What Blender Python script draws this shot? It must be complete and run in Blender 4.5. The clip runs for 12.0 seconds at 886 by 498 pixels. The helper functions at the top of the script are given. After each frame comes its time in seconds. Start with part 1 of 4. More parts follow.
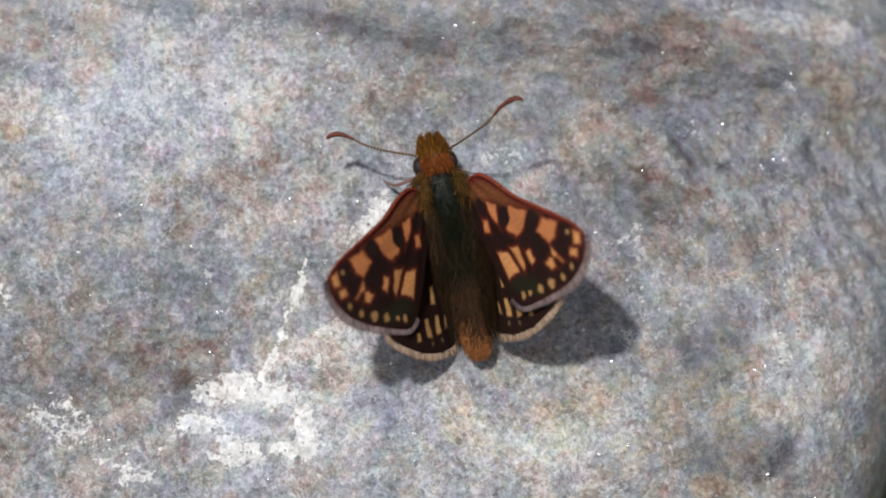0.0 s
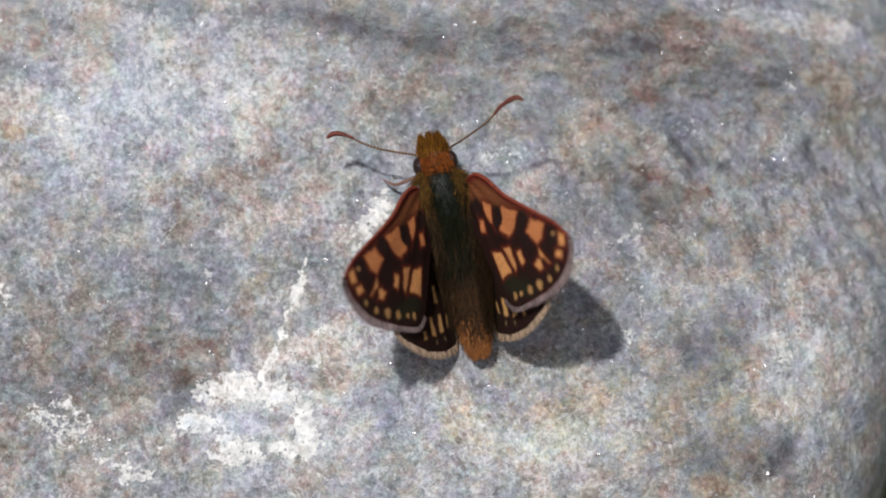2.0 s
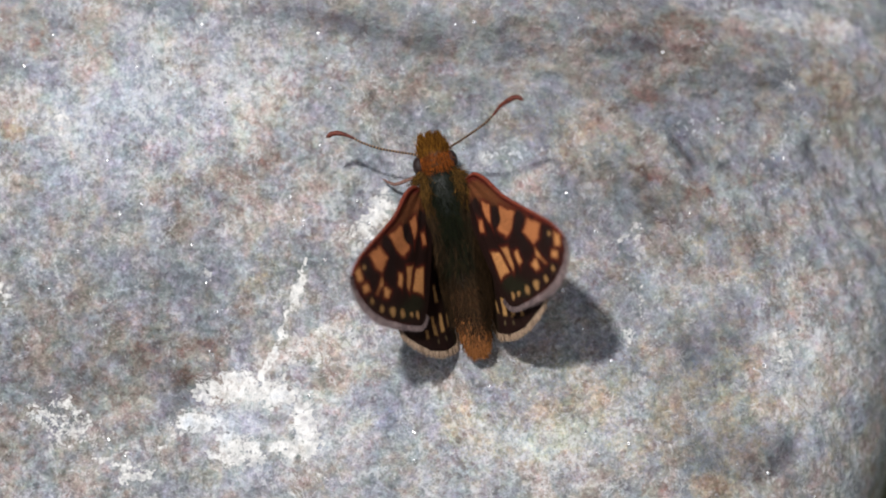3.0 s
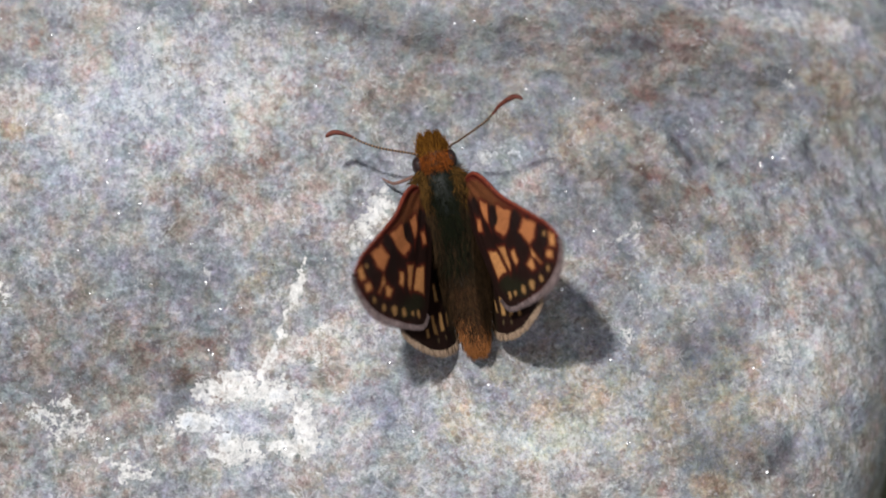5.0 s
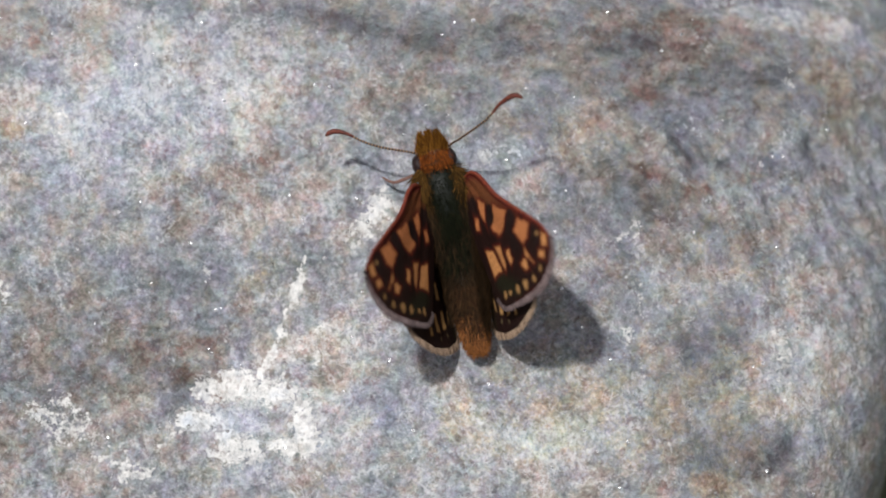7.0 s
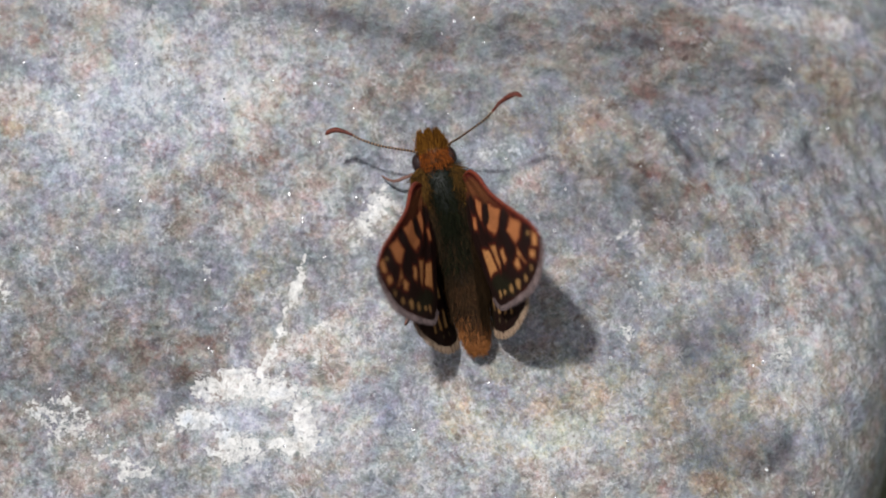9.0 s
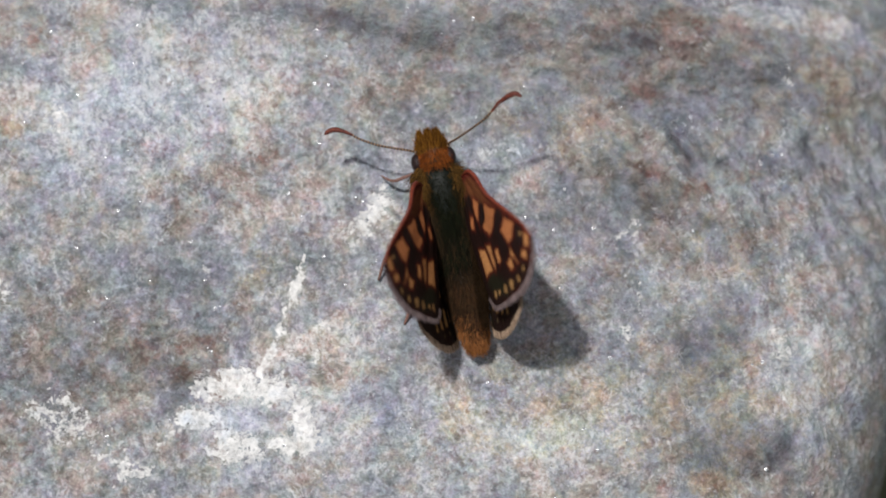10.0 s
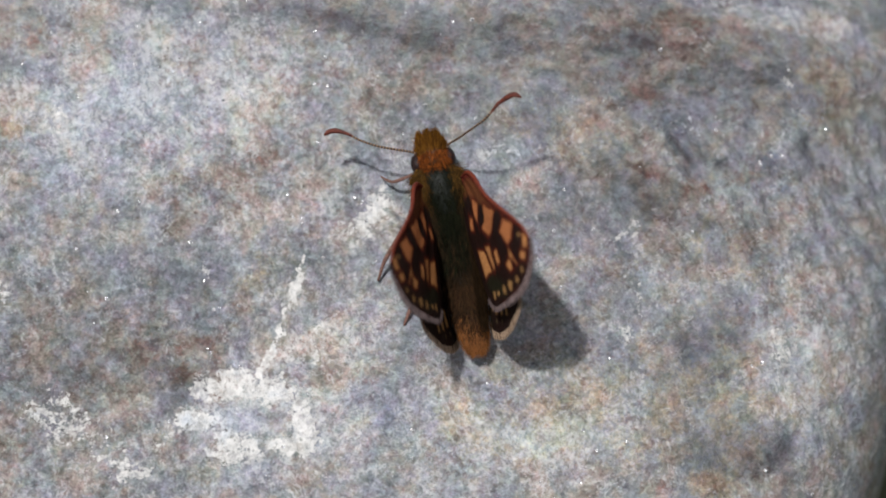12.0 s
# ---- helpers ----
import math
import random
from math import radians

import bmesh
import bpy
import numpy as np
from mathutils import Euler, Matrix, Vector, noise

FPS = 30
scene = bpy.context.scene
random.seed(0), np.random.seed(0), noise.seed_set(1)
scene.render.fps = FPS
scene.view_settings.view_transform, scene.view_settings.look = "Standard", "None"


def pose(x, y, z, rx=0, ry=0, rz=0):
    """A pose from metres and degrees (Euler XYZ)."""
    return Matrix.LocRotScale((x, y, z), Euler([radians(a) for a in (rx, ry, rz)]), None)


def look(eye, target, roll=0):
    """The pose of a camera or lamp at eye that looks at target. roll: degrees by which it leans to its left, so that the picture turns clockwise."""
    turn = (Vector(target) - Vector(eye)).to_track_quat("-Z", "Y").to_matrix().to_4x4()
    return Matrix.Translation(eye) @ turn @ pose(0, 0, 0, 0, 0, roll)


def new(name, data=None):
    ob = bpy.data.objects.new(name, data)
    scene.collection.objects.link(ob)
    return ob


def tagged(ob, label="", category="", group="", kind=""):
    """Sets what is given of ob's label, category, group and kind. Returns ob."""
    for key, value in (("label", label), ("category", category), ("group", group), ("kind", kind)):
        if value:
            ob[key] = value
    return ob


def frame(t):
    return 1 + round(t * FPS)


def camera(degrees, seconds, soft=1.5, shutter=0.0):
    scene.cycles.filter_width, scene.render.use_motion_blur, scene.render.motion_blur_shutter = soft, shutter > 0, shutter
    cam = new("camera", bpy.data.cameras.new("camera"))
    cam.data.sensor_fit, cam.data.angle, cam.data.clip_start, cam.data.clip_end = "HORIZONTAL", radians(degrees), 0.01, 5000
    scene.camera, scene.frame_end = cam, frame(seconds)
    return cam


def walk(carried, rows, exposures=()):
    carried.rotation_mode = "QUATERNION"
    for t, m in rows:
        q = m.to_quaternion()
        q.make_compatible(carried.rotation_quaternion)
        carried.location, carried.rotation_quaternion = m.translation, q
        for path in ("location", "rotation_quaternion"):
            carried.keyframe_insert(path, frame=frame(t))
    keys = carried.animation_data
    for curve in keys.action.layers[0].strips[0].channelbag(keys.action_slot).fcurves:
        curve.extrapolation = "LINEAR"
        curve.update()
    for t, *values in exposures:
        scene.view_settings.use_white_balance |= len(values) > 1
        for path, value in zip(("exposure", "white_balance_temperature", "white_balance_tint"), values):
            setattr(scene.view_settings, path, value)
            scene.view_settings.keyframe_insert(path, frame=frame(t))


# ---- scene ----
import functools

MM = 0.001
# The stone's top leans 20 degrees towards the camera; SLAB carries millimetre-sized
# places on that leaning top (x right, y away, z out of the stone) into the world.
SLAB = pose(0, 0, 0.036, 20, 0, 0)


def on_slab(x, y, z=0.0):
    return SLAB @ Vector((x * MM, y * MM, z * MM))


# ---- camera: on a tripod, sagging by a hair's breadth ----
cam = camera(6.433, 12.0, soft=1.9)
EYE = on_slab(0, -62.6, 445.6)
SAG = [(0, 0, 0), (1, 0, -0.012), (2, 0, -0.037), (3, 0.006, -0.057), (4, 0.028, -0.079), (5, 0.045, -0.102),
       (6, 0.049, -0.135), (7, 0.051, -0.163), (8, 0.054, -0.205), (9, 0.06, -0.236), (10, 0.098, -0.25),
       (10.5, 0.105, -0.238), (11, 0.108, -0.205), (12, 0.125, -0.198)]
walk(cam, [(t, look(EYE, on_slab(x, y))) for t, x, y in SAG],
     exposures=[(0, -0.12), (2.5, -0.07), (6, -0.11), (9, -0.15), (10.5, -0.18), (12, -0.25)])
cam.data.dof.use_dof = True
cam.data.dof.focus_distance = 0.4475
cam.data.dof.aperture_fstop = 28.0

# ---- light: a high sun, far side and a little to one side, under a clear sky ----
SUN = (SLAB.to_3x3() @ Vector((-0.245, 0.265, 1.0))).normalized()
lamp = bpy.data.lights.new("sun", "SUN")
lamp.energy, lamp.angle, lamp.color = 4.2, radians(2.6), (1.0, 0.99, 0.97)
sun = new("sun", lamp)
sun.matrix_world = look(SUN, (0, 0, 0))
world = bpy.data.worlds.new("sky")
world.use_nodes = True
scene.world = world
sky = world.node_tree.nodes.new("ShaderNodeTexSky")
sky.sky_type, sky.sun_disc = "NISHITA", False
sky.sun_elevation, sky.sun_rotation = math.asin(SUN.z), math.atan2(SUN.x, SUN.y)
sky.altitude, sky.air_density, sky.dust_density = 600, 0.7, 4.0
back = world.node_tree.nodes["Background"]
back.inputs["Strength"].default_value = 0.115
haze = world.node_tree.nodes.new("ShaderNodeHueSaturation")  # a hazy, whitish summer sky
haze.inputs["Saturation"].default_value = 0.32
world.node_tree.links.new(sky.outputs["Color"], haze.inputs["Color"])
world.node_tree.links.new(haze.outputs["Color"], back.inputs["Color"])


# ---- small helpers ----
def part(name, bm, material, parent=None, label="", smooth=True):
    data = bpy.data.meshes.new(name)
    bm.to_mesh(data)
    bm.free()
    return link_part(name, data, material, parent, label, smooth)


def link_part(name, data, material, parent=None, label="", smooth=True):
    if smooth:
        data.polygons.foreach_set("use_smooth", [True] * len(data.polygons))
    data.materials.append(material)
    ob = new(name, data)
    ob.parent = parent
    return tagged(ob, label)


def grid_mesh(name, points, rows, columns, closed=False, flip=False):
    """A sheet of rows x columns of points; closed joins the last column to the first."""
    i, j = np.meshgrid(np.arange(rows - 1), np.arange(columns if closed else columns - 1), indexing="ij")
    k = (j + 1) % columns
    quads = np.stack([i * columns + j, i * columns + k, (i + 1) * columns + k, (i + 1) * columns + j], -1).reshape(-1, 4)
    if flip:
        quads = quads[:, ::-1]
    data = bpy.data.meshes.new(name)
    data.vertices.add(len(points))
    data.vertices.foreach_set("co", np.asarray(points, dtype=np.float32).ravel())
    data.loops.add(quads.size)
    data.loops.foreach_set("vertex_index", quads.ravel().astype(np.int32))
    data.polygons.add(len(quads))
    data.polygons.foreach_set("loop_start", np.arange(0, quads.size, 4, dtype=np.int32))
    data.update(calc_edges=True)
    data.validate()
    return data


def lattice(ix, iy, seed):
    h = (ix.astype(np.int64) * 374761393 + iy.astype(np.int64) * 668265263 + seed * 982451653) & 0x7FFFFFFF
    h = ((h ^ (h >> 13)) * 1274126177) & 0x7FFFFFFF
    return ((h ^ (h >> 16)) & 0xFFFF) / 65535.0


def value_noise(x, y, seed=0):
    ix, iy = np.floor(x), np.floor(y)
    fx, fy = x - ix, y - iy
    fx, fy = fx * fx * (3 - 2 * fx), fy * fy * (3 - 2 * fy)
    a, b = lattice(ix, iy, seed), lattice(ix + 1, iy, seed)
    c, d = lattice(ix, iy + 1, seed), lattice(ix + 1, iy + 1, seed)
    return (a + (b - a) * fx) * (1 - fy) + (c + (d - c) * fx) * fy - 0.5


def fractal(x, y, scale, octaves, seed=0, gain=0.5):
    total, amount = 0.0, 1.0
    for k in range(octaves):
        c, s = math.cos(0.7 * k + seed), math.sin(0.7 * k + seed)
        total = total + amount * value_noise((c * x - s * y) * scale, (s * x + c * y) * scale, seed + 17 * k)
        scale, amount = scale * 2.03, amount * gain
    return total


def blobs(x, y, rows):
    """The strongest of several soft elliptical stains: x, y, half-lengths, lean in degrees, strength."""
    best = np.zeros_like(x)
    for bx, by, rx, ry, lean, weight in rows:
        c, s = math.cos(radians(lean)), math.sin(radians(lean))
        u, v = (c * (x - bx) + s * (y - by)) / rx, (c * (y - by) - s * (x - bx)) / ry
        best = np.maximum(best, weight * np.exp(-0.9 * (u * u + v * v) ** 1.3))
    return best


def near_line(x, y, x0, y0, x1, y1):
    """Distance from a stretch, and how far along it."""
    dx, dy = x1 - x0, y1 - y0
    f = np.clip(((x - x0) * dx + (y - y0) * dy) / (dx * dx + dy * dy), 0, 1)
    return np.hypot(x - x0 - f * dx, y - y0 - f * dy), f


def tube(bm, points, radii, sides=10, squash=1.0):
    """A round, tapering body along points; squash flattens it in z."""
    points = [Vector(p) for p in points]
    rings = []
    for i, p in enumerate(points):
        way = (points[min(i + 1, len(points) - 1)] - points[max(i - 1, 0)]).normalized()
        side = way.cross(Vector((0, 0, 1)))
        side = side.normalized() if side.length > 1e-6 else Vector((1, 0, 0))
        up = side.cross(way)
        rings.append([bm.verts.new(p + (side * math.cos(a) + up * math.sin(a) * squash) * radii[i])
                      for a in (2 * math.pi * k / sides for k in range(sides))])
    for a, b in zip(rings, rings[1:]):
        for k in range(sides):
            bm.faces.new((a[k], a[(k + 1) % sides], b[(k + 1) % sides], b[k]))
    bm.faces.new(rings[0][::-1])
    bm.faces.new(rings[-1])
    bmesh.ops.recalc_face_normals(bm, faces=bm.faces)


def spline(points, steps):
    """A smooth line through points (Catmull-Rom)."""
    points = [Vector(p) for p in points]
    ends = [points[0] * 2 - points[1], *points, points[-1] * 2 - points[-2]]
    out = []
    for i in range(1, len(ends) - 2):
        a, b, c, d = ends[i - 1:i + 3]
        for k in range(steps):
            t = k / steps
            out.append(0.5 * (2 * b + (c - a) * t + (2 * a - 5 * b + 4 * c - d) * t * t + (3 * b - a - 3 * c + d) * t ** 3))
    return out + [points[-1]]


def hair_mesh(name, strands, width):
    """Fine hairs, each a three-sided spike with one bend: rows of root, bend and tip."""
    s = np.asarray(strands, dtype=np.float64)
    n = len(s)
    way = s[:, 2] - s[:, 0]
    way /= np.linalg.norm(way, axis=1)[:, None] + 1e-12
    side = np.cross(way, np.array([0.31, 0.52, 0.79]))
    side /= np.linalg.norm(side, axis=1)[:, None] + 1e-12
    up = np.cross(way, side)
    pts = np.zeros((n, 7, 3))
    for k in range(3):
        a = 2 * math.pi * k / 3
        out = (side * math.cos(a) + up * math.sin(a)) * width
        pts[:, k], pts[:, 3 + k] = s[:, 0] + out, s[:, 1] + out * 0.75
    pts[:, 6] = s[:, 2]
    faces = []
    for k in range(3):
        m = (k + 1) % 3
        faces += [(k, m, 3 + m), (k, 3 + m, 3 + k), (3 + k, 3 + m, 6)]
    tri = (np.array(faces)[None] + 7 * np.arange(n)[:, None, None]).reshape(-1, 3)
    data = bpy.data.meshes.new(name)
    data.from_pydata(pts.reshape(-1, 3).tolist(), [], tri.tolist())
    data.update()
    return data


# ---- materials ----
class Nodes:
    """Short-hand for building a node material."""

    def __init__(self, name):
        self.material = bpy.data.materials.new(name)
        self.material.use_nodes = True
        self.tree = self.material.node_tree
        self.shader = self.tree.nodes["Principled BSDF"]

    def add(self, kind, inputs=None, **settings):
        node = self.tree.nodes.new(kind)
        if "operation" in settings:
            node.operation = settings["operation"]
        if "use_clamp" in settings:
            node.use_clamp = settings["use_clamp"]
        if "data_type" in settings:
            node.data_type, node.blend_type = settings["data_type"], settings["blend_type"]
        if "interpolation_type" in settings:
            node.interpolation_type = settings["interpolation_type"]
        if "attribute_name" in settings:
            node.attribute_name = settings["attribute_name"]
        for key, value in (inputs or {}).items():
            self.put(node.inputs[key], value)
        return node

    def put(self, socket, value):
        if isinstance(value, bpy.types.NodeSocket):
            self.tree.links.new(value, socket)
        else:
            socket.default_value = value

    def set(self, **values):
        for key, value in values.items():
            self.put(self.shader.inputs[key.replace("_", " ")], value)

    def math(self, operation, a, b=0.0, c=0.0, clamp=False):
        node = self.add("ShaderNodeMath", {0: a, 1: b, 2: c}, operation=operation, use_clamp=clamp)
        return node.outputs[0]

    def mix(self, factor, a, b, blend="MIX"):
        node = self.add("ShaderNodeMix", data_type="RGBA", blend_type=blend)
        for key, value in ((0, factor), (6, a), (7, b)):
            if isinstance(value, tuple) and len(value) == 3:
                value = (*value, 1.0)
            self.put(node.inputs[key], value)
        return node.outputs[2]

    def noise(self, vector, scale, detail=3.0, rough=0.55, warp=0.0):
        node = self.add("ShaderNodeTexNoise", {"Vector": vector, "Scale": scale, "Detail": detail, "Roughness": rough, "Distortion": warp})
        return node.outputs["Fac"]

    def cells(self, vector, scale):
        return self.add("ShaderNodeTexVoronoi", {"Vector": vector, "Scale": scale}).outputs["Color"]

    def steps(self, factor, low, high):
        node = self.add("ShaderNodeMapRange", {"Value": factor, "From Min": low, "From Max": high}, interpolation_type="SMOOTHSTEP")
        return node.outputs["Result"]

    def ramp(self, factor, stops):
        node = self.add("ShaderNodeValToRGB", {"Fac": factor})
        while len(node.color_ramp.elements) < len(stops):
            node.color_ramp.elements.new(0.5)
        for element, (place, colour) in zip(node.color_ramp.elements, stops):
            element.position, element.color = place, (*colour, 1)
        return node.outputs["Color"]

    def bump(self, height, distance, strength=1.0, normal=None):
        node = self.add("ShaderNodeBump", {"Height": height, "Distance": distance, "Strength": strength})
        if normal is not None:
            self.put(node.inputs["Normal"], normal)
        return node.outputs["Normal"]

    def millimetres(self):
        place = self.add("ShaderNodeTexCoord").outputs["Object"]
        return self.add("ShaderNodeVectorMath", {0: place, "Scale": 1000.0}, operation="SCALE").outputs[0]

    def mask(self, name):
        return self.add("ShaderNodeAttribute", attribute_name=name).outputs["Fac"]


def stone_material():
    m = Nodes("grey_gneiss")
    at = m.millimetres()
    pale, rust, dark, blue, banded = (m.mask(k) for k in ("pale", "rust", "dark", "blue", "banded"))
    field = m.mask("field")
    weigh = lambda *pairs: functools.reduce(lambda total, pair: m.math("MULTIPLY_ADD", m.math("SUBTRACT", pair[0], 0.5), pair[1], total), pairs, 0.5)
    # interlocked mineral grains, each of its own tone
    jag = m.add("ShaderNodeTexNoise", {"Vector": at, "Scale": 3.5, "Detail": 3.0, "Roughness": 0.7}).outputs["Color"]
    grit = m.add("ShaderNodeVectorMath", {0: jag, 1: (0.55, 0.55, 0.55), 2: at}, operation="MULTIPLY_ADD").outputs[0]
    coarse = m.add("ShaderNodeSeparateColor", {0: m.cells(grit, 2.6)})
    fine = m.add("ShaderNodeSeparateColor", {0: m.cells(grit, 6.5)})
    # foliation: long, leaning streaks where the stone is banded
    along = m.add("ShaderNodeMapping", {"Vector": at, "Rotation": (0, 0, radians(60))}).outputs[0]
    lean = m.add("ShaderNodeMapping", {"Vector": along, "Scale": (0.28, 1.0, 1.0)}).outputs[0]
    level = m.add("ShaderNodeMapping", {"Vector": m.add("ShaderNodeMapping", {"Vector": at, "Rotation": (0, 0, radians(9))}).outputs[0], "Scale": (0.24, 0.9, 1.0)}).outputs[0]
    layers = m.add("ShaderNodeMix", {0: m.mask("shelf"), 2: m.noise(lean, 1.1, 6, 0.7), 3: m.noise(level, 1.0, 6, 0.7)}).outputs[0]
    streak = m.math("MULTIPLY_ADD", m.math("SUBTRACT", layers, 0.5), banded, 0.5)
    broad, middle = m.noise(at, 0.22, 4, 0.6), m.noise(at, 0.75, 6, 0.7)
    grain, dust = m.noise(at, 2.8, 4, 0.7), m.noise(at, 7.5, 2, 0.6)
    thread = m.math("ABSOLUTE", m.math("SUBTRACT", m.noise(at, 1.6, 6, 0.65, 0.5), 0.5))
    tone = weigh((m.math("ADD", thread, 0.43), -1.0), (broad, 0.36), (middle, 0.72), (grain, 0.58), (dust, 0.08), (coarse.outputs[0], 0.12), (fine.outputs[0], 0.14), (streak, 0.95), (field, 0.34))
    tone = m.math("MULTIPLY_ADD", m.math("SUBTRACT", tone, 0.5), m.math("MULTIPLY_ADD", banded, -0.32, 1.0), 0.5)  # the banded part is smoother
    colour = m.ramp(tone, [(0.12, (0.070, 0.073, 0.075)), (0.36, (0.143, 0.148, 0.151)), (0.52, (0.229, 0.236, 0.241)), (0.68, (0.345, 0.354, 0.359)), (0.90, (0.58, 0.592, 0.60))])
    # patches of lilac-grey quartz, cream and tan feldspar and rusty mica run into one another
    hue = weigh((m.noise(at, 0.42, 7, 0.62), 3.0), (m.noise(at, 1.2, 5, 0.65), 0.8), (coarse.outputs[1], 0.16), (fine.outputs[2], 0.10), (rust, 0.34), (blue, -0.36), (streak, 0.35), (m.mask("ochre"), 0.08))
    tint = m.ramp(m.math("SUBTRACT", hue, 0.08), [(0.0, (0.915, 0.945, 1.09)), (0.25, (0.975, 0.98, 1.05)), (0.42, (1.01, 0.995, 1.02)), (0.64, (1.10, 0.985, 0.90)), (0.95, (1.06, 0.83, 0.74))])
    colour = m.mix(1.0, colour, tint, "MULTIPLY")
    # a pinkish or greenish cast from grain to grain
    cast = m.ramp(weigh((m.noise(at, 0.65, 6, 0.72), 2.2), (coarse.outputs[2], 0.25)), [(0.15, (0.93, 1.03, 0.96)), (0.5, (1.0, 1.0, 1.0)), (0.85, (1.06, 0.955, 1.045))])
    colour = m.mix(1.0, colour, cast, "MULTIPLY")
    fleck = m.steps(weigh((m.noise(at, 1.3, 6, 0.8), 2.4), (fine.outputs[1], 0.35), (rust, 0.45), (banded, 0.08), (m.mask("ochre"), -0.25)), 0.65, 1.10)
    colour = m.mix(m.math("MULTIPLY", fleck, 0.65), colour, m.mix(1.0, colour, (0.98, 0.70, 0.60), "MULTIPLY"))
    dusty = m.steps(weigh((m.noise(at, 1.1, 6, 0.75), 2.0), (m.noise(at, 0.33, 2), 1.0), (fine.outputs[2], 0.4), (m.mask("ochre"), 0.9)), 0.36, 0.86)
    colour = m.mix(m.math("MULTIPLY", dusty, 0.75), colour, m.mix(1.0, colour, (1.08, 1.02, 0.79), "MULTIPLY"))
    # dark biotite clots, plus shade painted on the far side and in clefts
    gloom = m.steps(weigh((m.noise(at, 1.4, 6, 0.8), 2.3), (coarse.outputs[1], -0.25), (dark, 0.85), (banded, 0.08)), 0.28, 0.85)
    colour = m.mix(m.math("MULTIPLY", gloom, 0.85), colour, m.mix(1.0, colour, (0.50, 0.47, 0.47), "MULTIPLY"))
    speck = m.steps(weigh((m.noise(at, 2.3, 5, 0.7), 2.6), (m.noise(at, 0.3, 3), 1.3), (rust, 0.35), (coarse.outputs[2], 0.3)), 0.53, 0.78)
    colour = m.mix(m.math("MULTIPLY", speck, 0.65), colour, m.mix(1.0, colour, (0.62, 0.50, 0.47), "MULTIPLY"))
    # pinkish cream, maroon and steel-blue stains with frayed outlines, plus painted cleft shade
    fray = weigh((m.noise(at, 0.9, 6, 0.7), 2.2), (fine.outputs[0], 0.25), (m.noise(at, 3.0, 3, 0.7), 0.7))
    stain_shade = lambda mask, low: m.steps(m.math("ADD", fray, m.math("MULTIPLY_ADD", mask, 1.0, -0.5)), low, low + 0.45)
    colour = m.mix(m.math("MULTIPLY", stain_shade(m.mask("cream"), 0.42), 0.9), colour, m.mix(1.0, colour, (1.27, 1.21, 1.16), "MULTIPLY"))
    colour = m.mix(m.math("MULTIPLY", stain_shade(m.mask("steel"), 0.48), 0.8), colour, m.mix(1.0, colour, (0.70, 0.75, 0.86), "MULTIPLY"))
    colour = m.mix(m.math("MULTIPLY", stain_shade(m.mask("maroon"), 0.48), 0.9), colour, m.mix(1.0, colour, (0.60, 0.48, 0.47), "MULTIPLY"))
    # short white flecks of feldspar, thick in some places and thin in others
    sown = m.add("ShaderNodeMapping", {"Vector": m.add("ShaderNodeMapping", {"Vector": at, "Rotation": (0, 0, radians(75))}).outputs[0], "Scale": (0.75, 1.0, 1.0)}).outputs[0]
    white = m.steps(weigh((m.noise(sown, 3.2, 5, 0.72), 3.0), (m.noise(at, 0.5, 3, 0.6), 1.6), (field, 0.5), (dark, -0.3)), 0.80, 1.25)
    colour = m.mix(m.math("MULTIPLY", white, 0.42), colour, (0.64, 0.64, 0.65, 1.0))
    # thin winding quartz threads
    wind = m.math("ABSOLUTE", m.math("SUBTRACT", m.noise(at, 0.85, 5, 0.62, 0.9), 0.5))
    wire = m.math("MULTIPLY", m.math("SUBTRACT", 1.0, m.steps(wind, 0.004, 0.030)), m.steps(weigh((m.noise(at, 0.4, 3, 0.6), 2.4), (grain, 1.4), (field, 0.4)), 0.45, 0.95))
    colour = m.mix(m.math("MULTIPLY", wire, 0.40), colour, (0.68, 0.68, 0.70, 1.0))
    # pale crust with ragged, crumbling edges
    ragged = weigh((m.noise(at, 0.75, 6, 0.70), 3.0), (m.noise(at, 2.6, 4, 0.75), 2.2), (fine.outputs[1], 0.25), (pale, 1.40))
    crust = m.steps(ragged, 0.66, 0.78)
    pits = m.steps(weigh((m.noise(at, 1.5, 5, 0.72), 2.6), (m.noise(at, 4.0, 2, 0.6), 0.8)), 0.62, 0.84)
    crust = m.math("MULTIPLY", crust, m.math("SUBTRACT", 1.0, m.math("MULTIPLY", pits, 0.5)))
    frost = m.ramp(weigh((m.noise(at, 0.5, 4, 0.6), 2.0), (blue, -0.5)), [(0.2, (0.90, 0.97, 1.08)), (0.6, (1.0, 0.99, 0.985))])
    colour = m.mix(m.math("MULTIPLY", crust, 0.86), colour, m.mix(1.0, frost, m.ramp(m.noise(at, 2.0, 5, 0.75), [(0.32, (0.40, 0.40, 0.40)), (0.48, (0.69, 0.685, 0.67)), (0.66, (0.82, 0.815, 0.805))]), "MULTIPLY"))
    # mica: small mirror-like flakes, each tilted its own way
    flake_at = m.add("ShaderNodeTexVoronoi", {"Vector": at, "Scale": 3.3})
    pick = m.add("ShaderNodeSeparateColor", {0: flake_at.outputs["Color"]})
    flake = m.math("MULTIPLY", m.math("GREATER_THAN", pick.outputs[2], 0.974), m.math("LESS_THAN", flake_at.outputs["Distance"], m.math("MULTIPLY_ADD", pick.outputs[1], 0.28, 0.12)))
    tilt = m.add("ShaderNodeVectorMath", {0: flake_at.outputs["Color"], 1: (0.5, 0.5, 0.97)}, operation="SUBTRACT").outputs[0]
